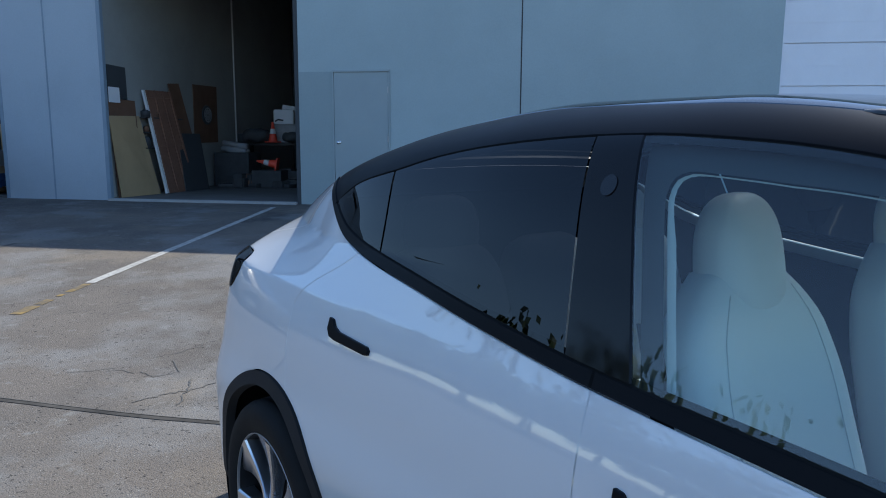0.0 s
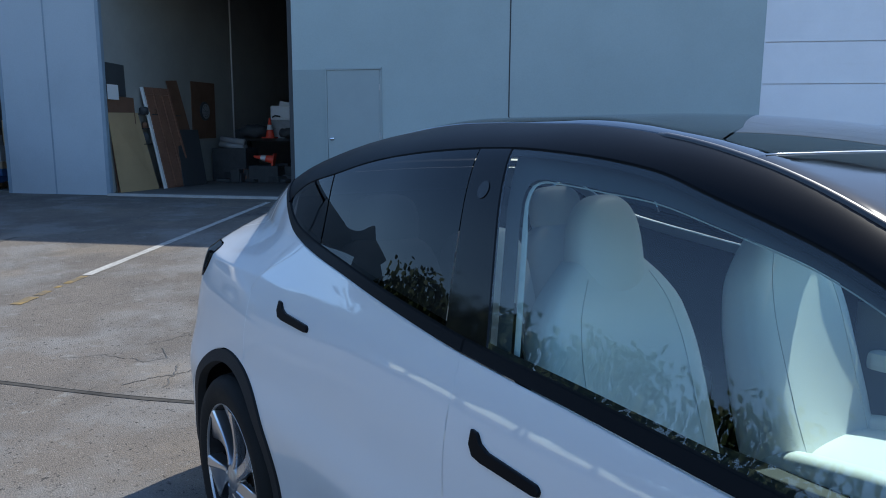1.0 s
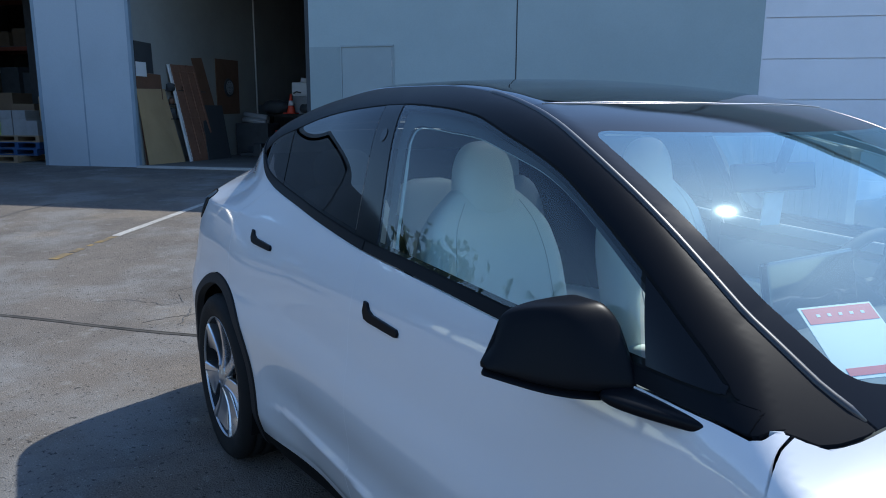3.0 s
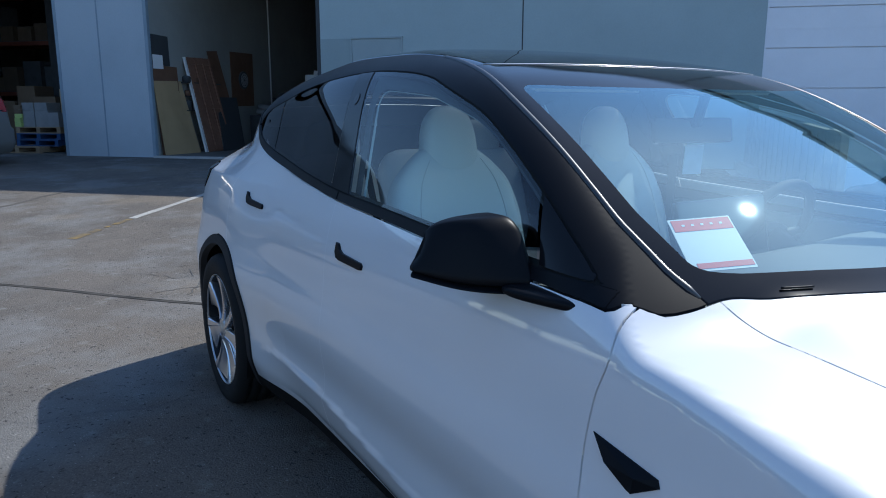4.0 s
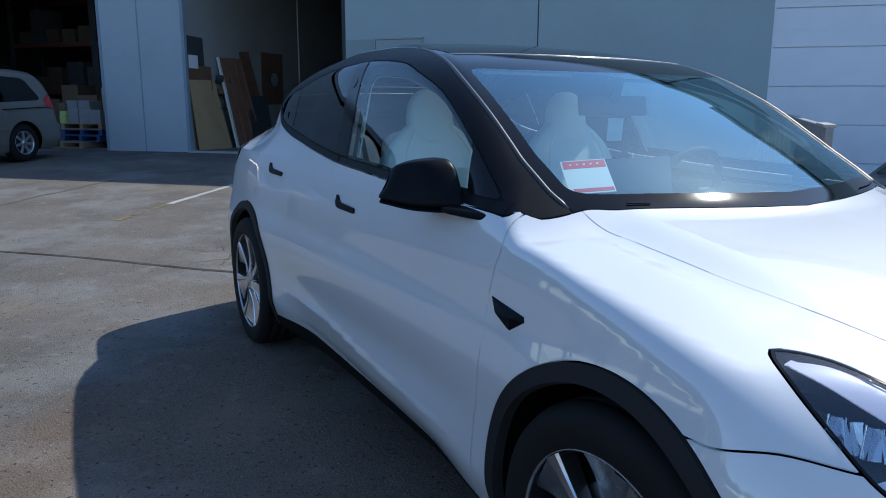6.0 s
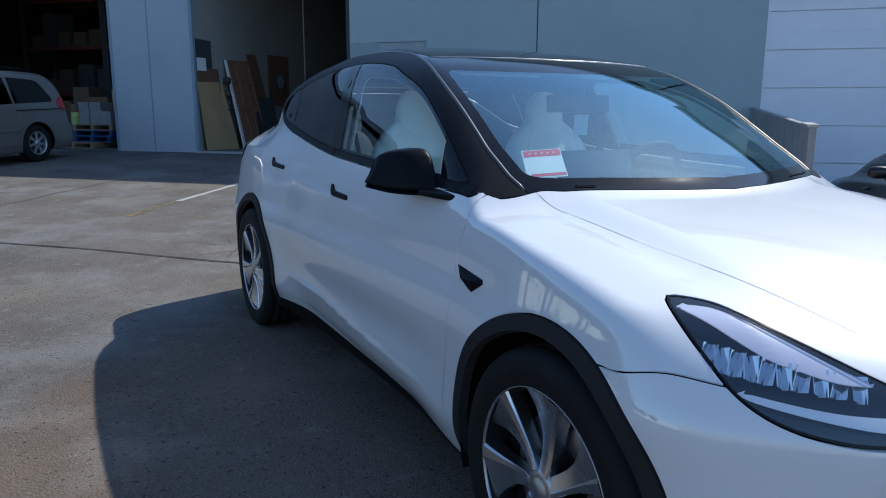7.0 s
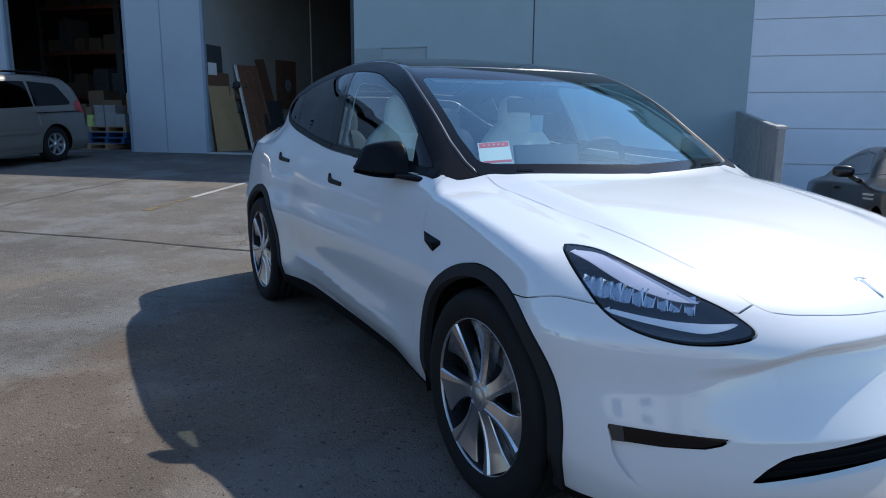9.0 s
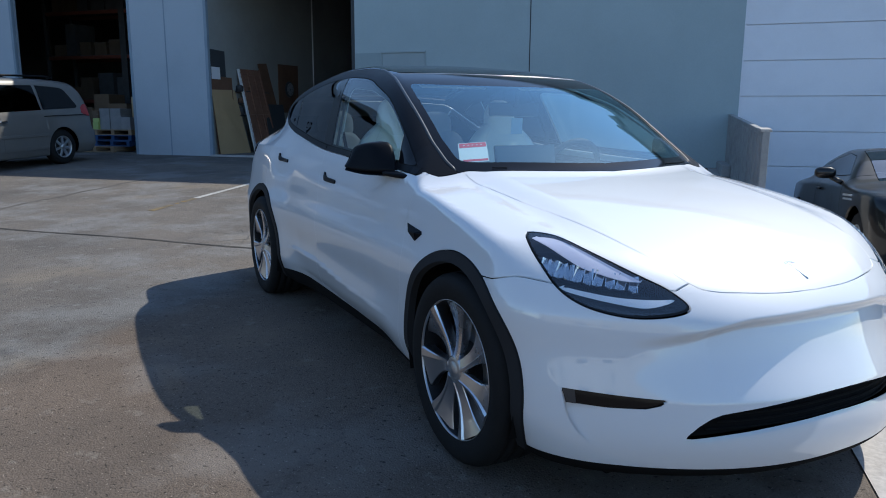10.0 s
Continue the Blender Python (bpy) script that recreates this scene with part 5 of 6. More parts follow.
def crack(points, width=0.007):
    """A thin branching crack: a ragged strip through a few points."""
    out, r = [], random.Random(int(1000 * abs(points[0][0])))
    for (x0, y0), (x1, y1) in zip(points, points[1:]):
        for k in range(6):
            t = k / 6
            out.append((x0 + (x1 - x0) * t + r.uniform(-0.012, 0.012), y0 + (y1 - y0) * t + r.uniform(-0.012, 0.012)))
    strip("asphalt_crack", out + [points[-1]], width, M_CRACK, "fine dark crack in the asphalt", "crack", 0.004)


crack([(-2.25, 3.36), (-2.15, 3.49), (-2.04, 3.57), (-2.11, 3.74)], 0.009)
crack([(-1.98, 3.37), (-2.04, 3.55), (-1.93, 3.72)], 0.008)
crack([(-2.47, 3.79), (-2.36, 3.74), (-2.24, 3.83), (-2.39, 4.01)], 0.006)
crack([(-2.93, 3.70), (-2.68, 3.82), (-2.5, 3.77)], 0.006)
crack([(-2.55, 4.04), (-2.43, 4.17), (-2.35, 4.31), (-2.48, 4.69)], 0.006)


# ---- things inside the middle bay ----
def plate(name, corners, thick, material, label, category, group=""):
    """A board from four corners (two low, two high), with thickness."""
    c = [Vector(p) for p in corners]
    n = (c[1] - c[0]).cross(c[3] - c[0]).normalized() * thick
    bm = bmesh.new()
    a = [bm.verts.new(p) for p in c]
    b = [bm.verts.new(p + n) for p in c]
    bm.faces.new(a[::-1])
    bm.faces.new(b)
    for i in range(4):
        j = (i + 1) % 4
        bm.faces.new((a[i], a[j], b[j], b[i]))
    bmesh.ops.recalc_face_normals(bm, faces=bm.faces)
    return tagged(part(name, bm, material), label, category, group)


M_CARDBOARD = mat("cardboard", (0.42, 0.30, 0.16), 0.85, grain=0.15, grain_size=120, stain=0.25, stain_size=0.5)
M_BROWN = mat("brown_board", (0.16, 0.085, 0.05), 0.75, grain=0.3, grain_size=60, stain=0.4, stain_size=0.4)
M_WOOD = mat("red_brown_wood", (0.25, 0.13, 0.085), 0.6, grain=0.35, grain_size=30, stain=0.4, stain_size=0.3)
M_PALE = mat("pale_board", (0.70, 0.71, 0.72), 0.6, stain=0.15)
M_BLACKBOARD = mat("dark_board", (0.05, 0.055, 0.06), 0.6, stain=0.3)
M_ORANGE = mat("cone_orange", (0.70, 0.065, 0.03), 0.5, stain=0.2, stain_size=0.1)
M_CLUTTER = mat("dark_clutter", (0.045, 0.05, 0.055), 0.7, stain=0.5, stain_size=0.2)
M_ROLL = mat("grey_roll", (0.30, 0.31, 0.32), 0.8, stain=0.4, stain_size=0.2)
M_PALLET = mat("pallet_wood", (0.36, 0.26, 0.16), 0.8, grain=0.4, grain_size=40, stain=0.4, stain_size=0.3, per_piece=0.5)
M_PALLET_BLUE = mat("pallet_blue", (0.022, 0.07, 0.19), 0.7, grain=0.3, grain_size=40, stain=0.4, stain_size=0.3)
M_CARTON = mat("carton_grey", (0.27, 0.27, 0.27), 0.6, stain=0.35, stain_size=0.2, per_piece=0.35)
M_CARTON_BROWN = mat("carton_brown", (0.17, 0.115, 0.07), 0.8, stain=0.3, stain_size=0.3, per_piece=0.5)
# brown carton again, with the left bay's deep shade put into its colour
M_CARTON_SHADED = mat("carton_shaded", (0.10, 0.07, 0.045), 0.85, stain=0.4, stain_size=0.3, per_piece=0.6)
M_GREEN = mat("carton_green", (0.42, 0.52, 0.16), 0.6, stain=0.2, stain_size=0.1)
# rack orange, darkened as well for the shade inside the bay
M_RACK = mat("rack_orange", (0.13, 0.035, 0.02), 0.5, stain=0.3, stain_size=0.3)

F0 = 0.42
plate("cardboard_sheet", [(-7.93, 11.74, F0), (-7.80, 12.79, F0), (-7.99, 12.50, 1.91), (-8.02, 11.62, 1.89)], 0.012, M_CARDBOARD, "tan cardboard sheet leaning on the partition", "cardboard")
plate("brown_sheet", [(-7.99, 11.74, F0), (-7.90, 12.4, F0), (-8.005, 12.42, 2.19), (-8.03, 11.64, 2.20)], 0.010, M_BROWN, "brown hardboard sheet leaning behind the cardboard", "board")
plate("paper_notice", [(-8.0, 11.64, 2.13), (-7.985, 11.95, 2.13), (-7.985, 11.94, 2.40), (-8.0, 11.64, 2.40)], 0.004, M_PALE, "white paper sheet on top of the boards", "paper")
plate("dark_panel", [(-8.03, 11.64, 2.2), (-8.03, 12.20, 2.2), (-8.03, 12.18, 2.78), (-8.03, 11.64, 2.79)], 0.03, M_BLACKBOARD, "dark grey panel against the partition", "panel")

wd = thing("wooden_door", Matrix(), "red-brown panelled wooden door leaning on the partition", "door")
c0, c1, c2, c3 = (Vector(p) for p in ((-7.72, 12.85, F0), (-7.66, 13.86, F0), (-7.97, 13.56, 2.43), (-7.99, 12.64, 2.41)))
nrm = (c1 - c0).cross(c3 - c0).normalized()


def on_door(u, v, d=0.0):
    return c0 * (1 - u) * (1 - v) + c1 * u * (1 - v) + c2 * u * v + c3 * (1 - u) * v + nrm * d


def door_slab(name, u0, u1, v0, v1, d0, d1, material, label=""):
    bm = bmesh.new()
    vs = [bm.verts.new(on_door(u, v, d)) for d in (d0, d1) for u, v in ((u0, v0), (u1, v0), (u1, v1), (u0, v1))]
    for f in ((3, 2, 1, 0), (4, 5, 6, 7), (0, 1, 5, 4), (1, 2, 6, 5), (2, 3, 7, 6), (3, 0, 4, 7)):
        bm.faces.new([vs[i] for i in f])
    bmesh.ops.recalc_face_normals(bm, faces=bm.faces)
    return part(name, bm, material, wd, label)


door_slab("slab", 0.06, 1, 0, 1, 0, 0.03, M_WOOD)
door_slab("edge_strip", 0, 0.06, 0, 1, -0.005, 0.04, M_PALE, "white door edge")
for u in (0.07, 0.36, 0.66, 0.93):
    door_slab("stile", u, u + 0.055, 0, 1, 0.03, 0.05, M_WOOD)
for v in (0.02, 0.46, 0.93):
    door_slab("rail", 0.07, 0.98, v, v + 0.05, 0.03, 0.048, M_WOOD)
plate("brown_plank", [(-7.75, 14.0, F0), (-7.70, 14.42, F0), (-7.99, 13.96, 2.63), (-8.0, 13.58, 2.60)], 0.02, M_BROWN, "brown plank leaning on the partition", "plank")
bp = plate("backing_board", [(-8.03, 14.62, 1.40), (-8.03, 15.66, 1.42), (-8.03, 15.68, 2.69), (-8.03, 14.62, 2.67)], 0.02, M_BROWN, "dark brown board hung on the partition", "board")
db = thing("dartboard", pose(-8.005, 15.16, 2.03, 0, 0, -90), "round dartboard with pale rings on a brown board", "dartboard")
part("dart_face", lathe([(0.0, 0.03), (0.17, 0.03), (0.21, 0.02), (0.215, -0.005)], 32), M_BLACKBOARD, db)
for r in (0.10, 0.155):
    part("score_ring", lathe([(r - 0.014, 0.031), (r - 0.014, 0.034), (r + 0.014, 0.034), (r + 0.014, 0.031)], 32), M_ROLL, db, "pale scoring ring")
for k in range(10):
    a = 2 * math.pi * k / 10
    part("segment", boxes((-0.012, 0.012, 0.030, 0.0325, 0.03, 0.15), m=Matrix.Rotation(a, 4, "Y")), M_ROLL, db)
tagged(part("conduit", tube([(-7.98, 16.55, 1.35), (-7.98, 16.55, 6.3)], 0.02, 8), M_PALE, None, smooth=True), "thin white conduit pipe up the wall", "conduit")
# one plain slab in the clutter's dark colour closes the bay
struct("inner_cross_wall", boxes((-8.04, -4.38, 20.4, 20.55, 0.4, 6.4)), M_CLUTTER, "plain dark wall slab deep in the bay", "wall")
plate("leaning_panel", [(-7.62, 13.42, F0), (-7.55, 14.25, F0), (-7.80, 14.40, 1.60), (-7.86, 13.60, 1.60)], 0.02, M_BLACKBOARD, "dark sheet panel leaning on the partition", "panel")
bench2 = thing("workbench", pose(-6.7, 16.6, F0), "dark loaded workbench deep in the bay", "workbench")
part("bench_top", boxes((-1.2, 1.3, -0.5, 0.5, 0.93, 1.0), bevel=0.01), M_CLUTTER, bench2)
part("lower_shelf", boxes((-1.15, 1.25, -0.45, 0.45, 0.30, 0.34)), M_CLUTTER, bench2)
for x in (-1.1, 1.2):
    for y in (-0.4, 0.4):
        part("leg", boxes((x - 0.04, x + 0.04, y - 0.04, y + 0.04, 0, 0.93)), M_CLUTTER, bench2)
rng = random.Random(4)
for k in range(26):
    w, d, h = rng.uniform(0.10, 0.32), rng.uniform(0.10, 0.3), rng.uniform(0.08, 0.42)
    x, y = rng.uniform(-7.5, -5.2), rng.uniform(14.9, 16.0)
    bm = boxes((-w, w, -d, d, 0, h), bevel=0.03, m=pose(x, y, F0, 0, 0, rng.uniform(-40, 40)))
    tagged(part("storage_box", bm, rng.choice((M_CLUTTER, M_CLUTTER, M_BROWN))), "dark plastic storage box on the floor", "box", "clutter in the bay")
for k in range(8):
    w, h = rng.uniform(0.1, 0.3), rng.uniform(0.10, 0.34)
    bm = boxes((-w, w, -0.2, 0.2, 0, h), bevel=0.02, m=pose(-7.75 + 0.32 * k, 16.75 + rng.uniform(-0.1, 0.1), F0 + 1.0, 0, 0, rng.uniform(-30, 30)))
    tagged(part("tool_case", bm, M_CLUTTER), "dark tool case on the workbench", "case", "clutter on the bench")
for k, (dy, dz) in enumerate(((0.0, 0.0), (0.15, 0.0), (0.08, 0.12))):
    tagged(part("carpet_roll", tube([(-7.86, 15.55 + dy, 1.34 + dz - 0.06), (-7.25, 15.5 + dy, 1.30 + dz - 0.10)], 0.07, 14), M_ROLL, None, smooth=True), "grey rolled sheet lying on dark crates", "roll", "rolls in the bay")
tagged(part("crate", boxes((-7.95, -7.1, 15.3, 16.0, F0, 1.19), bevel=0.015), M_CLUTTER), "dark crate carrying rolled sheets", "crate", "clutter in the bay")
mc = thing("machine", pose(-6.62, 16.5, F0 + 1.0, 0, 0, 14), "pale office machine standing on stacked boards", "machine")
for a in ((-0.28, 0.28, -0.25, 0.25, 0.0, 0.10), (-0.26, 0.3, -0.24, 0.25, 0.10, 0.24), (-0.28, 0.27, -0.25, 0.25, 0.24, 0.43)):
    part("stacked_board", boxes(a, bevel=0.008), M_ROLL, mc)
part("housing", boxes((-0.30, 0.18, -0.24, 0.25, 0.43, 0.78), bevel=0.05), M_PALE, mc, "white rounded housing")
part("cover", boxes((-0.27, 0.27, -0.015, 0.015, 0.0, 0.46), bevel=0.012, m=pose(0.05, 0.28, 0.43, -10, 8, 0)), M_PALE, mc, "raised pale cover")
part("handle", tube([(-0.25, -0.27, 0.50), (-0.18, -0.30, 0.54), (-0.06, -0.27, 0.52)], 0.018, 8), M_BLACKBOARD, mc)
for k, (x, y, z) in enumerate(((-7.86, 13.05, 1.9), (-7.86, 12.9, 1.62), (-7.86, 13.1, 1.32))):
    tagged(part("shelf_board", boxes((-8.03, -7.88, 12.55, 13.9, z - 0.02, z)), M_CLUTTER), "dark wall shelf behind the leaning door", "shelf", "wall shelves")
    for j in range(4):
        w, h = rng.uniform(0.05, 0.09), rng.uniform(0.10, 0.22)
        tagged(part("jar", lathe([(0.0, 0.0), (w, 0.0), (w, h * 0.8), (w * 0.6, h), (0.0, h)], 12, "z"), rng.choice((M_ROLL, M_CLUTTER, M_BROWN)), None, smooth=True), "dusty container on the wall shelf", "container", "containers").location = (-7.955, 12.68 + 0.3 * j, z)


def make_cone(m, label):
    c = thing("traffic_cone", m, label, "traffic cone", "traffic cones")
    part("cone_body", lathe([(0.0, 0.48), (0.022, 0.48), (0.034, 0.40), (0.105, 0.03), (0.105, 0.02)], 24, "z"), M_ORANGE, c, "", True)
    part("base", boxes((-0.15, 0.15, -0.15, 0.15, 0.0, 0.03), bevel=0.012), M_ORANGE, c)
    part("reflective_band", lathe([(0.051, 0.32), (0.053, 0.32), (0.075, 0.20), (0.073, 0.20)], 24, "z"), M_PALE, c, "white reflective band", True)
    return c


for k, (x, y, w, h) in enumerate(((-7.2, 16.0, 0.34, 0.16), (-6.2, 15.9, 0.30, 0.12), (-5.6, 15.6, 0.36, 0.20))):
    bm = soft_box((w, w * 0.7, h), 2.4, 12, None, lambda q: Vector((q.x, q.y, q.z + 0.03 * math.sin(19 * q.x) * math.cos(23 * q.y))))
    bmesh.ops.transform(bm, matrix=pose(x, y, F0 + h + (1.0 if k < 2 else 0.0), 0, 0, 35 * k), verts=bm.verts)
    tagged(part("tarpaulin", bm, M_CLUTTER, None, smooth=True), "dark crumpled tarpaulin heap in the bay", "tarpaulin", "clutter in the bay")
make_cone(pose(-6.80, 16.02, F0 + 1.0), "orange traffic cone with a white band on the bench")
tagged(part("low_crate", boxes((-6.9, -6.2, 15.0, 15.5, F0, 0.80), bevel=0.015), M_CLUTTER), "dark crate on the floor of the bay", "crate", "clutter in the bay")
make_cone(pose(-6.35, 15.2, 0.93, 0, -80, 12), "orange traffic cone lying on its side")


# ---- left bay: racks, pallets, cartons ----
def make_pallet(m, material, label):
    p = thing("pallet", m, label, "pallet", "pallets")
    for k in range(7):
        part("deck_board", boxes((-0.55, 0.55, -0.5 + 0.155 * k, -0.41 + 0.155 * k, 0.115, 0.135)), material, p)
    for x in (-0.5, 0.0, 0.5):
        part("stringer", boxes((x - 0.045, x + 0.045, -0.5, 0.5, 0.018, 0.115)), material, p)
    for y in (-0.45, 0.0, 0.45):
        part("base_board", boxes((-0.55, 0.55, y - 0.05, y + 0.05, 0.0, 0.018)), material, p)
    return p


px0, py0 = -11.10, 12.35
make_pallet(pose(px0 - 0.30, py0 - 0.3, F0, 0, 0, 3), M_PALLET, "pale wooden pallet on the floor")
make_pallet(pose(px0, py0, F0 + 0.135, 0, 0, -2), M_PALLET_BLUE, "blue painted pallet in a stack")
make_pallet(pose(px0 + 0.02, py0, F0 + 0.27, 0, 0, 1), M_PALLET_BLUE, "blue painted pallet in a stack")
make_pallet(pose(px0, py0 + 0.02, F0 + 0.405, 0, 0, 2), M_PALLET, "wooden pallet loaded with cartons")


def carton(m, w, d, h, material, label, group="cartons"):
    c = tagged(part("carton", boxes((-w / 2, w / 2, -d / 2, d / 2, 0, h), bevel=0.006), material), label, "box", group)
    c.matrix_world = m
    part("tape", boxes((-w / 2 - 0.001, w / 2 + 0.001, -0.03, 0.03, h, h + 0.0015)), M_ROLL, c)
    return c


for k, (x, z, h) in enumerate(((-0.26, 0.54, 0.34), (0.06, 0.54, 0.34), (0.36, 0.54, 0.3), (-0.26, 0.88, 0.17), (0.06, 0.88, 0.17))):
    carton(pose(px0 + x, py0 - 0.2, F0 + z, 0, 0, rng.uniform(-4, 4)), 0.31, 0.4, h, M_CARTON, "grey film-wrapped carton on a pallet")
for k in range(5):
    carton(pose(px0 - 0.50, py0 - 0.3, F0 + 0.54 + 0.092 * k, 0, 0, rng.uniform(-9, 9)), 0.17, 0.3, 0.09, M_CARTON_BROWN if k > 2 else M_GREEN, "small green and brown carton in a stack")
carton(pose(px0 + 0.42, py0 + 0.1, F0 + 0.84), 0.3, 0.3, 0.5, M_CARDBOARD, "tan carton on top of the stack")


def make_rack(m, label):
    r = thing("pallet_rack", m, label, "rack", "pallet racks")
    for x in (-1.35, 1.35):
        for y in (-0.5, 0.5):
            part("upright", boxes((x - 0.05, x + 0.05, y - 0.04, y + 0.04, 0, 5.2)), M_CLUTTER, r)
    for z in (1.35, 2.6, 3.85):
        for y in (-0.5, 0.5):
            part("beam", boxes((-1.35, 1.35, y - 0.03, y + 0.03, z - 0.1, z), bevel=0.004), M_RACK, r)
        part("shelf_deck", boxes((-1.33, 1.33, -0.5, 0.5, z, z + 0.02)), M_CLUTTER, r)
    return r


for rx, ry in ((-11.6, 15.2), (-14.4, 15.2)):
    make_rack(pose(rx, ry, F0), "orange and grey pallet rack full of cartons")
    for z in (0.0, 1.37, 2.62, 3.87):
        x = -1.2
        while x < 1.05:
            w, h = rng.uniform(0.3, 0.6), rng.uniform(0.3, 0.95)
            mt = rng.choice((M_CARTON_SHADED, M_CARTON_SHADED, M_CLUTTER, M_CLUTTER))
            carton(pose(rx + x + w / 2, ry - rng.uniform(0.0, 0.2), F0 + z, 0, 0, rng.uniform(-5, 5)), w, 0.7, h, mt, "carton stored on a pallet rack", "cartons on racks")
            x += w + rng.uniform(0.02, 0.12)
for x, y, z, w, h, mt in ((-12.15, 13.6, 0.0, 0.6, 1.2, M_CARTON_BROWN), (-12.75, 13.7, 0.0, 0.5, 1.45, M_CARTON_BROWN), (-13.3, 13.6, 0.0, 0.6, 1.1, M_CARTON_BROWN)):
    carton(pose(x, y, F0 + z), w, 0.6, h, mt, "tall brown carton on the floor")


# ---- two other parked cars ----
def simple_form(top, plan, sec, front, rear, low=0.2, k=0.08, bow=(0.35, 0.25)):
    """The outer form of a car from its side profile, its plan and its section."""

    def form(x, y, z):
        y = np.abs(y)
        f = smax((z - curve(x, *top) + 0.05 * (y / 0.8) ** 2) * 0.85, y - curve(x, *plan) - curve(z, *sec), k)
        f = smax(f, x - curve(z, *front) + bow[0] * (y / 0.9) ** 2.4, 0.1)
        f = smax(f, curve(z, *rear) + bow[1] * (y / 0.9) ** 2.6 - x, 0.1)
        return smax(f, low - z, 0.05)

    return form


def side_field(points, n=5):
    o = outline(points, n)
    return lambda p: o(p[:, 0], p[:, 2]) + np.where(np.abs(p[:, 1]) < 0.5, 1.0, 0.0)


def plain_wheel(parent, x, y, r, side, spokes, label):
    w = part("wheel", lathe([(r * 0.62, -0.10), (r * 0.7, -0.11), (r * 0.93, -0.10), (r, -0.07), (r, 0.07), (r * 0.93, 0.10), (r * 0.62, 0.10)], 40), M_RUBBER, parent, label, True)
    w.matrix_basis = pose(x, y, r) @ (Matrix() if side < 0 else pose(0, 0, 0, 0, 0, 180))
    part("rim", lathe([(r * 0.64, -0.095), (r * 0.62, -0.105), (r * 0.58, -0.09), (r * 0.56, 0.0)], 40), M_ALLOY, w, "", True)
    part("rim_back", lathe([(r * 0.58, -0.03), (0.0, -0.03)], 32), M_ALLOY_DARK, w)
    for k in range(spokes):
        bm = boxes((-0.028, 0.028, -0.088, -0.06, 0.04, r * 0.6), bevel=0.012, m=Matrix.Rotation(2 * math.pi * k / spokes, 4, "Y"))
        part("spoke", bm, M_ALLOY, w)
    part("hub_cap", lathe([(0.0, -0.095), (0.05, -0.09), (0.06, -0.07)], 20), M_ALLOY, w, "", True)


M_VAN = mat("van_paint_silver", (0.21, 0.20, 0.185), 0.35, metal=0.5, coat=0.8, stain=0.12, stain_size=0.6)
M_CHAR = mat("charcoal_paint", (0.005, 0.0055, 0.0055), 0.35, coat=0.6, spec=0.2)
M_TAIL = mat("tail_lamp_red", (0.35, 0.015, 0.015), 0.15, coat=1.0)
M_GLASS_VAN = glass("van_privacy_glass", (0.012, 0.013, 0.015), 0.05)
M_GLASS_BRIGHT = glass("coated_windscreen", (0.2, 0.23, 0.25), 0.25)


def small_panels(car, form, windows, lamps, paint, wheels_x, r, spine, wheel_label, spokes, seams, glass_mat):
    mesh = skin(form, *spine, nx=150, nt=110, nf=40)
    arch = lambda p: np.where(np.abs(p[:, 1]) > 0.4, np.minimum(*(np.hypot(p[:, 0] - x, p[:, 2] - r) for x in wheels_x)), 9.0)
    mesh = keep(mesh, lambda p: r + 0.055 - arch(p))
    inner = keep(mesh, lambda p: p[:, 2] - 0.95)
    panel("inner_shell", inner, M_DARK, car, sides="joined", out=-0.03, lip=0, form=form)
    for name, pts, label in windows:
        pane, mesh = split(mesh, side_field(pts, 1) if name != "windscreen" and name != "rear_window" else pts, 0.004)
        panel(name, pane, M_GLASS_BRIGHT if name == "windscreen" else glass_mat, car, label, "both" if name not in ("windscreen", "rear_window") else "joined", lip=0, form=form)
    for pts, label in lamps:
        pane, mesh = split(mesh, side_field(pts, 3), 0.003)
        panel("tail_light", pane, M_TAIL, car, label, out=0.006, form=form)
    for name, field in seams:
        pane, mesh = split(mesh, field, 0.004)
        panel(name, pane, paint, car, form=form)
    panel("body", mesh, paint, car, sides="joined", form=form, lip=0.02)
    for x in wheels_x:
        for s in (-1, 1):
            plain_wheel(car, x, s * 0.80, r, s, spokes, wheel_label)
    part("floor_pan", boxes((wheels_x[1] - 0.8, wheels_x[0] + 0.6, -0.7, 0.7, 0.24, 0.5)), M_DARK, car)


VAN = thing("minivan", pose(-10.87, 7.85, 0.235, 0, 0, 0) @ pose(0, 0, 0, 0, 2.5, -88), "silver-beige minivan parked at the bay opening", "car")
van_form = simple_form(((-2.62, -2.5, -2.25, -1.9, -1.0, 0.0, 0.8, 1.3, 1.75, 2.2, 2.5), (0.9, 1.20, 1.55, 1.70, 1.755, 1.76, 1.70, 1.40, 1.10, 0.98, 0.80)),
                       ((-2.6, -2.0, -1.0, 1.0, 2.0, 2.5), (0.90, 0.94, 0.96, 0.96, 0.93, 0.80)),
                       ((0.2, 0.4, 0.7, 1.0, 1.2, 1.5, 1.75), (-0.06, -0.01, 0.0, -0.03, -0.09, -0.19, -0.30)),
                       ((0.2, 0.5, 0.8, 1.2), (2.45, 2.5, 2.48, 2.3)), ((0.2, 0.4, 0.62, 0.7, 1.0, 1.4, 1.7), (-2.5, -2.62, -2.62, -2.55, -2.52, -2.38, -2.1)))
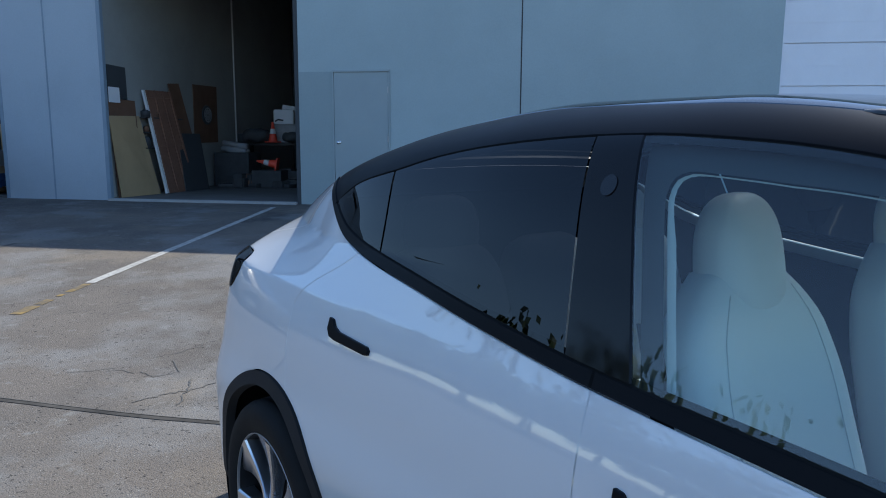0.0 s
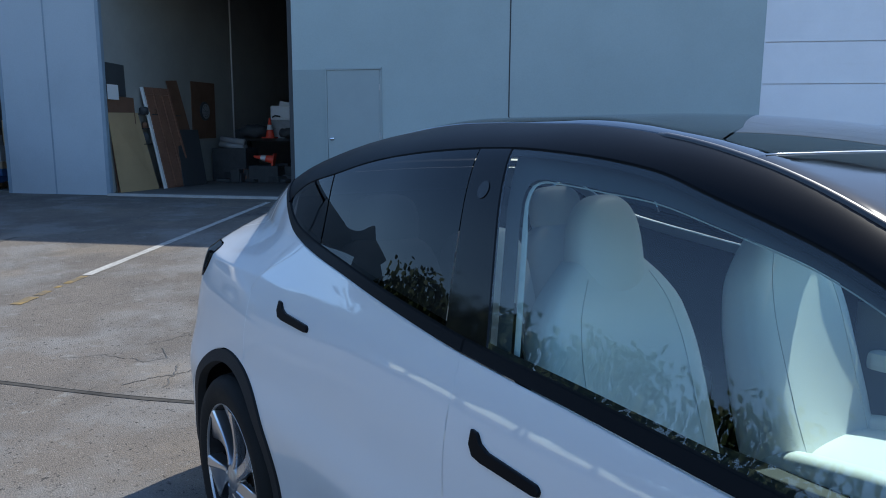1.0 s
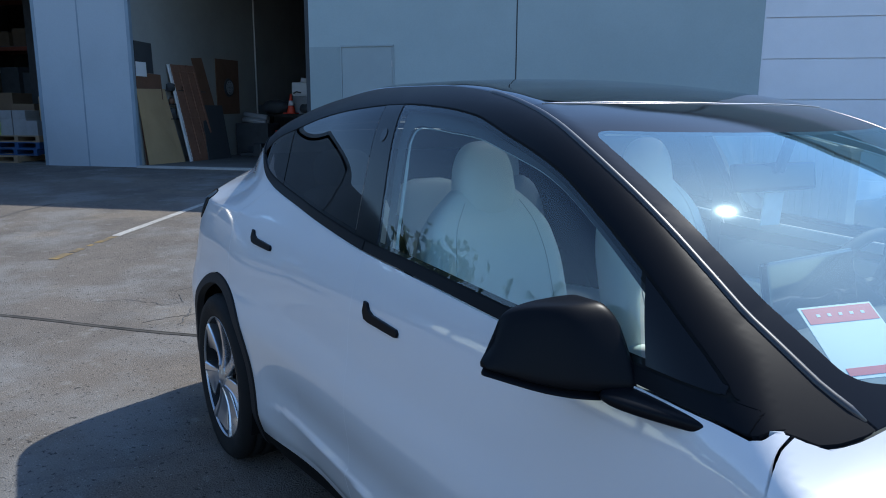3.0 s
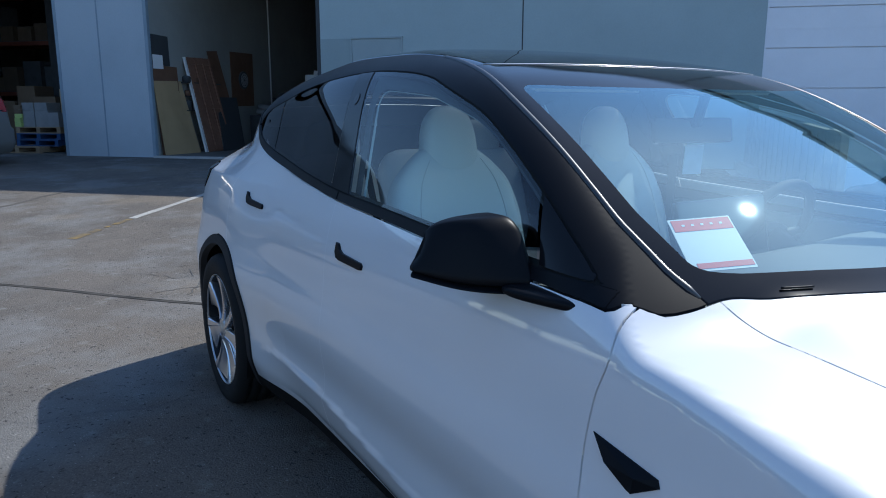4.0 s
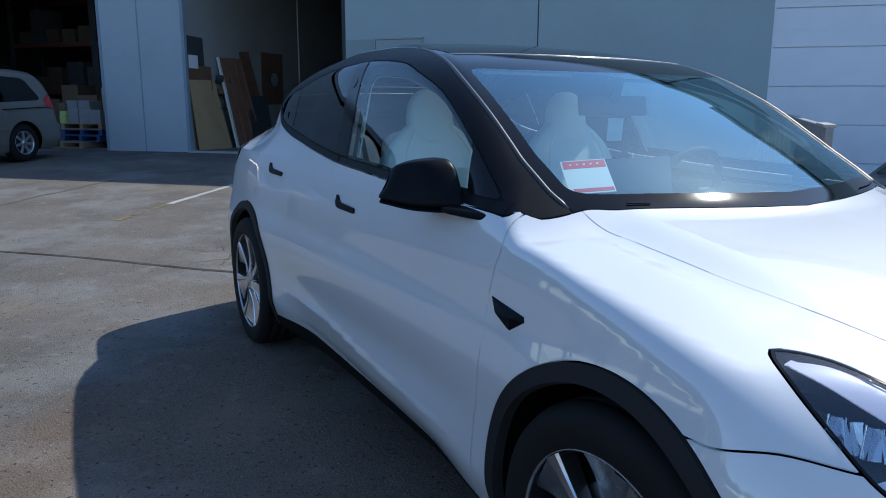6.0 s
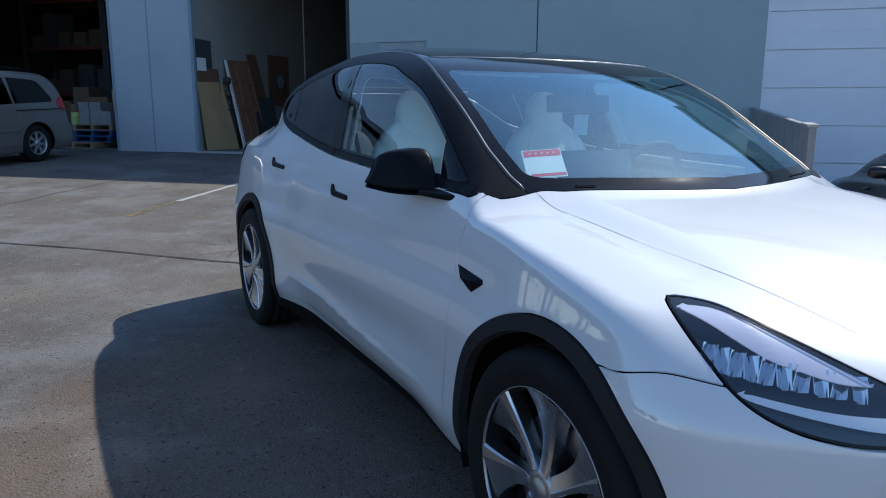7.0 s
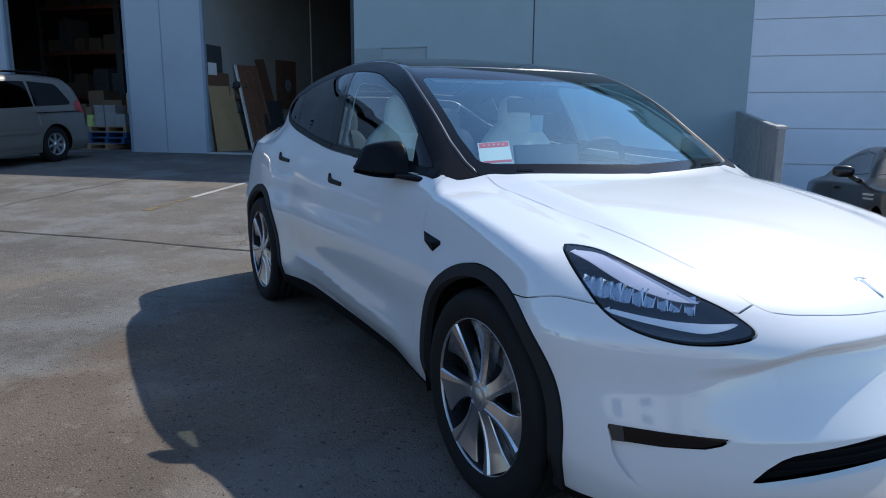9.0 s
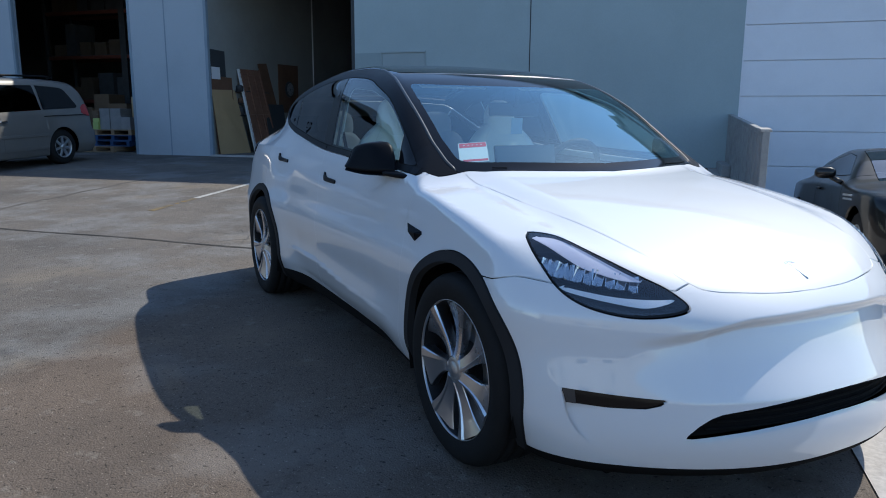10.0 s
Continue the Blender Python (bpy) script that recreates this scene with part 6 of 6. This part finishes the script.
small_panels(VAN, van_form,
             [("quarter_window", ((-1.90, 1.13), (-1.95, 1.17), (-1.93, 1.22), (-1.76, 1.48), (-1.70, 1.53), (-1.60, 1.555), (-1.02, 1.60), (-1.0, 1.12)), "dark tinted rear side window"),
              ("sliding_door_window", ((-0.96, 1.12), (-0.95, 1.60), (0.02, 1.60), (0.04, 1.10)), "dark tinted sliding door window"),
              ("front_window", ((0.10, 1.10), (0.09, 1.60), (0.55, 1.56), (1.05, 1.30), (1.28, 1.10)), "dark tinted front door window"),
              ("windscreen", lambda p: np.maximum(np.abs(p[:, 1]) - 0.62, np.maximum(np.maximum(0.78 - p[:, 0], p[:, 0] - 1.68), 0.8 - p[:, 2])), "windscreen")],
             [(((-2.10, 0.97), (-2.12, 1.20), (-2.9, 1.22), (-2.9, 0.95)), "red tail light")],
             M_VAN, (1.5, -1.42), 0.355, (-1.9, 1.9, 0.8), "black tyre on a silver seven-spoke alloy rim", 7,
             [("sliding_door", lambda p: np.maximum(np.maximum(-1.02 - p[:, 0], p[:, 0] - 0.06), np.maximum(0.34 - p[:, 2], np.where(np.abs(p[:, 1]) > 0.5, -1.0, 1.0))))], M_GLASS_VAN)
for s in (-1, 1):
    part("side_moulding", boxes((-1.0, 1.0, s * 0.965 - 0.012, s * 0.965 + 0.012, 0.60, 0.66), bevel=0.008), M_VAN, VAN, "rubbing strip")
    part("roof_rack_bar", tube([(-1.7, s * 0.55, 1.73), (-1.5, s * 0.55, 1.78), (0.3, s * 0.55, 1.80), (0.5, s * 0.55, 1.74)], 0.02, 8), M_SATIN, VAN, "black roof rack bar", True)
    part("door_slot", boxes((-2.1, -0.98, s * 0.945 - 0.012, s * 0.945 + 0.012, 0.985, 1.0)), M_SATIN, VAN, "sliding door track")
    part("door_pull", boxes((-0.06, 0.10, s * 0.965 - 0.02, s * 0.965 + 0.02, 0.90, 0.945), bevel=0.012), M_CHROME, VAN, "chrome door handle")

COUPE = thing("coupe", pose(4.725, 6.80, -0.45, 0, 0, 0) @ pose(0, 0, 0, 0, -4.0, -90) , "charcoal two-door muscle coupe parked in the truck well", "car")
coupe_form = simple_form(((-2.52, -2.3, -1.9, -1.35, -0.9, -0.4, 0.1, 0.45, 1.0, 1.8, 2.4), (0.85, 1.02, 1.07, 1.12, 1.33, 1.42, 1.41, 1.30, 1.03, 0.98, 0.84)),
                         ((-2.5, -2.0, -1.4, 0.0, 1.4, 2.0, 2.5), (0.86, 0.94, 0.97, 0.92, 0.95, 0.93, 0.84)),
                         ((0.2, 0.4, 0.7, 0.95, 1.05, 1.25, 1.45), (-0.06, -0.02, 0.0, -0.02, -0.10, -0.22, -0.36)),
                         ((0.2, 0.5, 0.8, 1.1), (2.36, 2.45, 2.42, 2.3)), ((0.2, 0.5, 0.8, 1.1), (-2.4, -2.5, -2.5, -2.4)), k=0.06)
small_panels(COUPE, coupe_form,
             [("side_window", ((-0.98, 1.10), (-0.62, 1.28), (-0.2, 1.34), (0.2, 1.30), (0.62, 1.08), (0.1, 1.07)), "dark side window"),
              ("windscreen", lambda p: np.maximum(np.abs(p[:, 1]) - 0.60, np.maximum(np.maximum(0.22 - p[:, 0], p[:, 0] - 0.92), 0.8 - p[:, 2])), "raked windscreen"),
              ("rear_window", lambda p: np.maximum(np.abs(p[:, 1]) - 0.55, np.maximum(np.maximum(-1.32 - p[:, 0], p[:, 0] + 0.72), 0.8 - p[:, 2])), "raked rear window")],
             [], M_CHAR, (1.47, -1.47), 0.36, (-1.8, 1.8, 0.65), "black tyre on a dark alloy rim", 5,
             [("door", lambda p: np.maximum(np.maximum(-0.55 - p[:, 0], p[:, 0] - 0.78), np.maximum(0.3 - p[:, 2], np.where(np.abs(p[:, 1]) > 0.5, -1.0, 1.0))))], M_GLASS_VAN)
for s in (-1, 1):
    bm = soft_box((0.06, 0.11, 0.065), 2.6, 14)
    bmesh.ops.transform(bm, matrix=pose(0.50, s * 1.04, 1.10), verts=bm.verts)
    m2 = part("door_mirror", bm, M_CHAR, COUPE, "rounded charcoal door mirror", True)
    part("mirror_stalk", tube([(0.52, s * 0.98, 1.05), (0.60, s * 0.88, 0.99)], 0.028, 8), M_CHAR, m2, "", True)
    part("fender_vent", boxes((1.0, 1.35, s * 0.945 - 0.01, s * 0.945 + 0.012, 0.86, 0.88), (1.02, 1.37, s * 0.945 - 0.01, s * 0.945 + 0.012, 0.82, 0.84), bevel=0.004), M_STEEL, COUPE, "silver fender vent slats")
    part("door_handle", boxes((-0.48, -0.30, s * 0.93 - 0.02, s * 0.93 + 0.02, 0.90, 0.93), bevel=0.012), M_CHAR, COUPE)


# ---- what stands behind the camera: it shows in the glass and paint ----
M_TAN = mat("tan_wall", (0.42, 0.40, 0.36), 0.8, grain=0.1, stain=0.2, stain_size=2.5)
M_CREAM = mat("cream_wall", (0.62, 0.60, 0.54), 0.8, grain=0.1, stain=0.2, stain_size=2.5)
M_LEAF = mat("leaves", (0.055, 0.085, 0.025), 0.6, grain=0.4, grain_size=8, per_piece=0.3)
M_BARK = mat("bark", (0.13, 0.10, 0.075), 0.9, grain=0.4, grain_size=20, bump=0.4)
M_PANE = mat("dark_pane", (0.02, 0.025, 0.03), 0.1, coat=1.0)


def make_building(name, x0, x1, y0, y1, h, material, label, face):
    b = thing(name, pose((x0 + x1) / 2, (y0 + y1) / 2, 0), label, "building")
    w, d = (x1 - x0) / 2, (y1 - y0) / 2
    part("wall", boxes((-w, w, -d, d, 0, h)), material, b)
    part("parapet", boxes((-w - 0.1, w + 0.1, -d - 0.1, d + 0.1, h, h + 0.35)), material, b)
    n = int(2 * (d if face == "x" else w) / 6)
    for k in range(n):
        s = -(d if face == "x" else w) + 3 + 6 * k
        big = k % 3 == 1
        wz = (0.0, 3.6) if big else (1.0, 2.4)
        half = 1.6 if big else 1.1
        a = (w - 0.02, w + 0.04, s - half, s + half, *wz) if face == "x" else (s - half, s + half, d - 0.02, d + 0.04, *wz)
        part("bay_door" if big else "window", boxes(a), M_TAN if big else M_PANE, b)
    lampbox = (w, w + 0.3, -0.2, 0.2, h - 1.9, h - 1.6) if face == "x" else (-0.2, 0.2, d, d + 0.3, h - 1.9, h - 1.6)
    part("wall_light", boxes(lampbox, bevel=0.03), M_CLUTTER, b, "dark wall light")
    return b


make_building("low_office", -44, -34, -26, -13, 8.0, M_CREAM, "cream office building behind the lot", "x")
make_building("far_warehouse", -14, 30, -62, -45, 7.0, M_CREAM, "cream warehouse on the far side of the lot", "y")


def make_tree(m, h, spread, seed, label):
    t = thing("tree", m, label, "tree", "trees beyond the lot")
    r = random.Random(seed)
    top = h * 0.5
    part("trunk", tube([(0, 0, 0), (0.08, 0.03, top * 0.5), (0.02, 0.1, top)], [0.22, 0.17, 0.11], 10), M_BARK, t, "", True)
    tips = []
    for k in range(7):
        a, z = 2 * math.pi * k / 7 + r.uniform(-0.3, 0.3), top * r.uniform(0.7, 1.0)
        e = Vector((math.cos(a) * spread * r.uniform(0.5, 0.8), math.sin(a) * spread * r.uniform(0.5, 0.8), h * r.uniform(0.6, 0.85)))
        part("limb", tube([(0.03, 0.05, z), Vector((0, 0, z)).lerp(e, 0.5) + Vector((0, 0, 0.3)), e], [0.09, 0.06, 0.02], 6), M_BARK, t)
        tips += [e, Vector((0, 0, z)).lerp(e, 0.6)]
    tips.append(Vector((0, 0, h * 0.9)))
    verts, faces = [], []
    for c in tips:
        for _ in range(260):
            d = Vector((r.gauss(0, 1), r.gauss(0, 1), r.gauss(0, 0.7)))
            p = c + d * spread * 0.24
            n = Vector((r.gauss(0, 1), r.gauss(0, 1), r.gauss(0, 1))).normalized()
            u = n.orthogonal().normalized() * r.uniform(0.14, 0.30)
            v = n.cross(u) * 0.6
            i = len(verts)
            verts += [p - u, p - v, p + u, p + v]
            faces.append((i, i + 1, i + 2, i + 3))
    me = bpy.data.meshes.new("crown")
    me.from_pydata([tuple(v) for v in verts], [], faces)
    me.materials.append(M_LEAF)
    c = new("crown", me)
    c.parent = t
    return t


for k, (x, y, h) in enumerate(((-36, -4, 9.8), (-35, -10, 10.2), (-30, -15, 8.2), (-32, 3, 7.2), (-29, -20, 5.4), (-28, -24, 4.4), (-38, 0, 8.0), (-26, -27, 5.0), (-20, -29, 4.6), (-34, 8, 7.6))):
    make_tree(pose(x, y, 0, 0, 0, 40 * k), h, h * 0.42, 20 + k, "broad green tree at the edge of the lot")
# unseen row, added to block the bright horizon in the paint's reflections
for k in range(11):
    make_tree(pose(-49 + 2.5 * math.sin(2.3 * k), -24 + 4.6 * k, 0, 0, 0, 70 * k), 6.2 + 0.9 * math.sin(1.7 * k), 3.4, 60 + k, "dense green tree in an unseen row added to close the horizon")
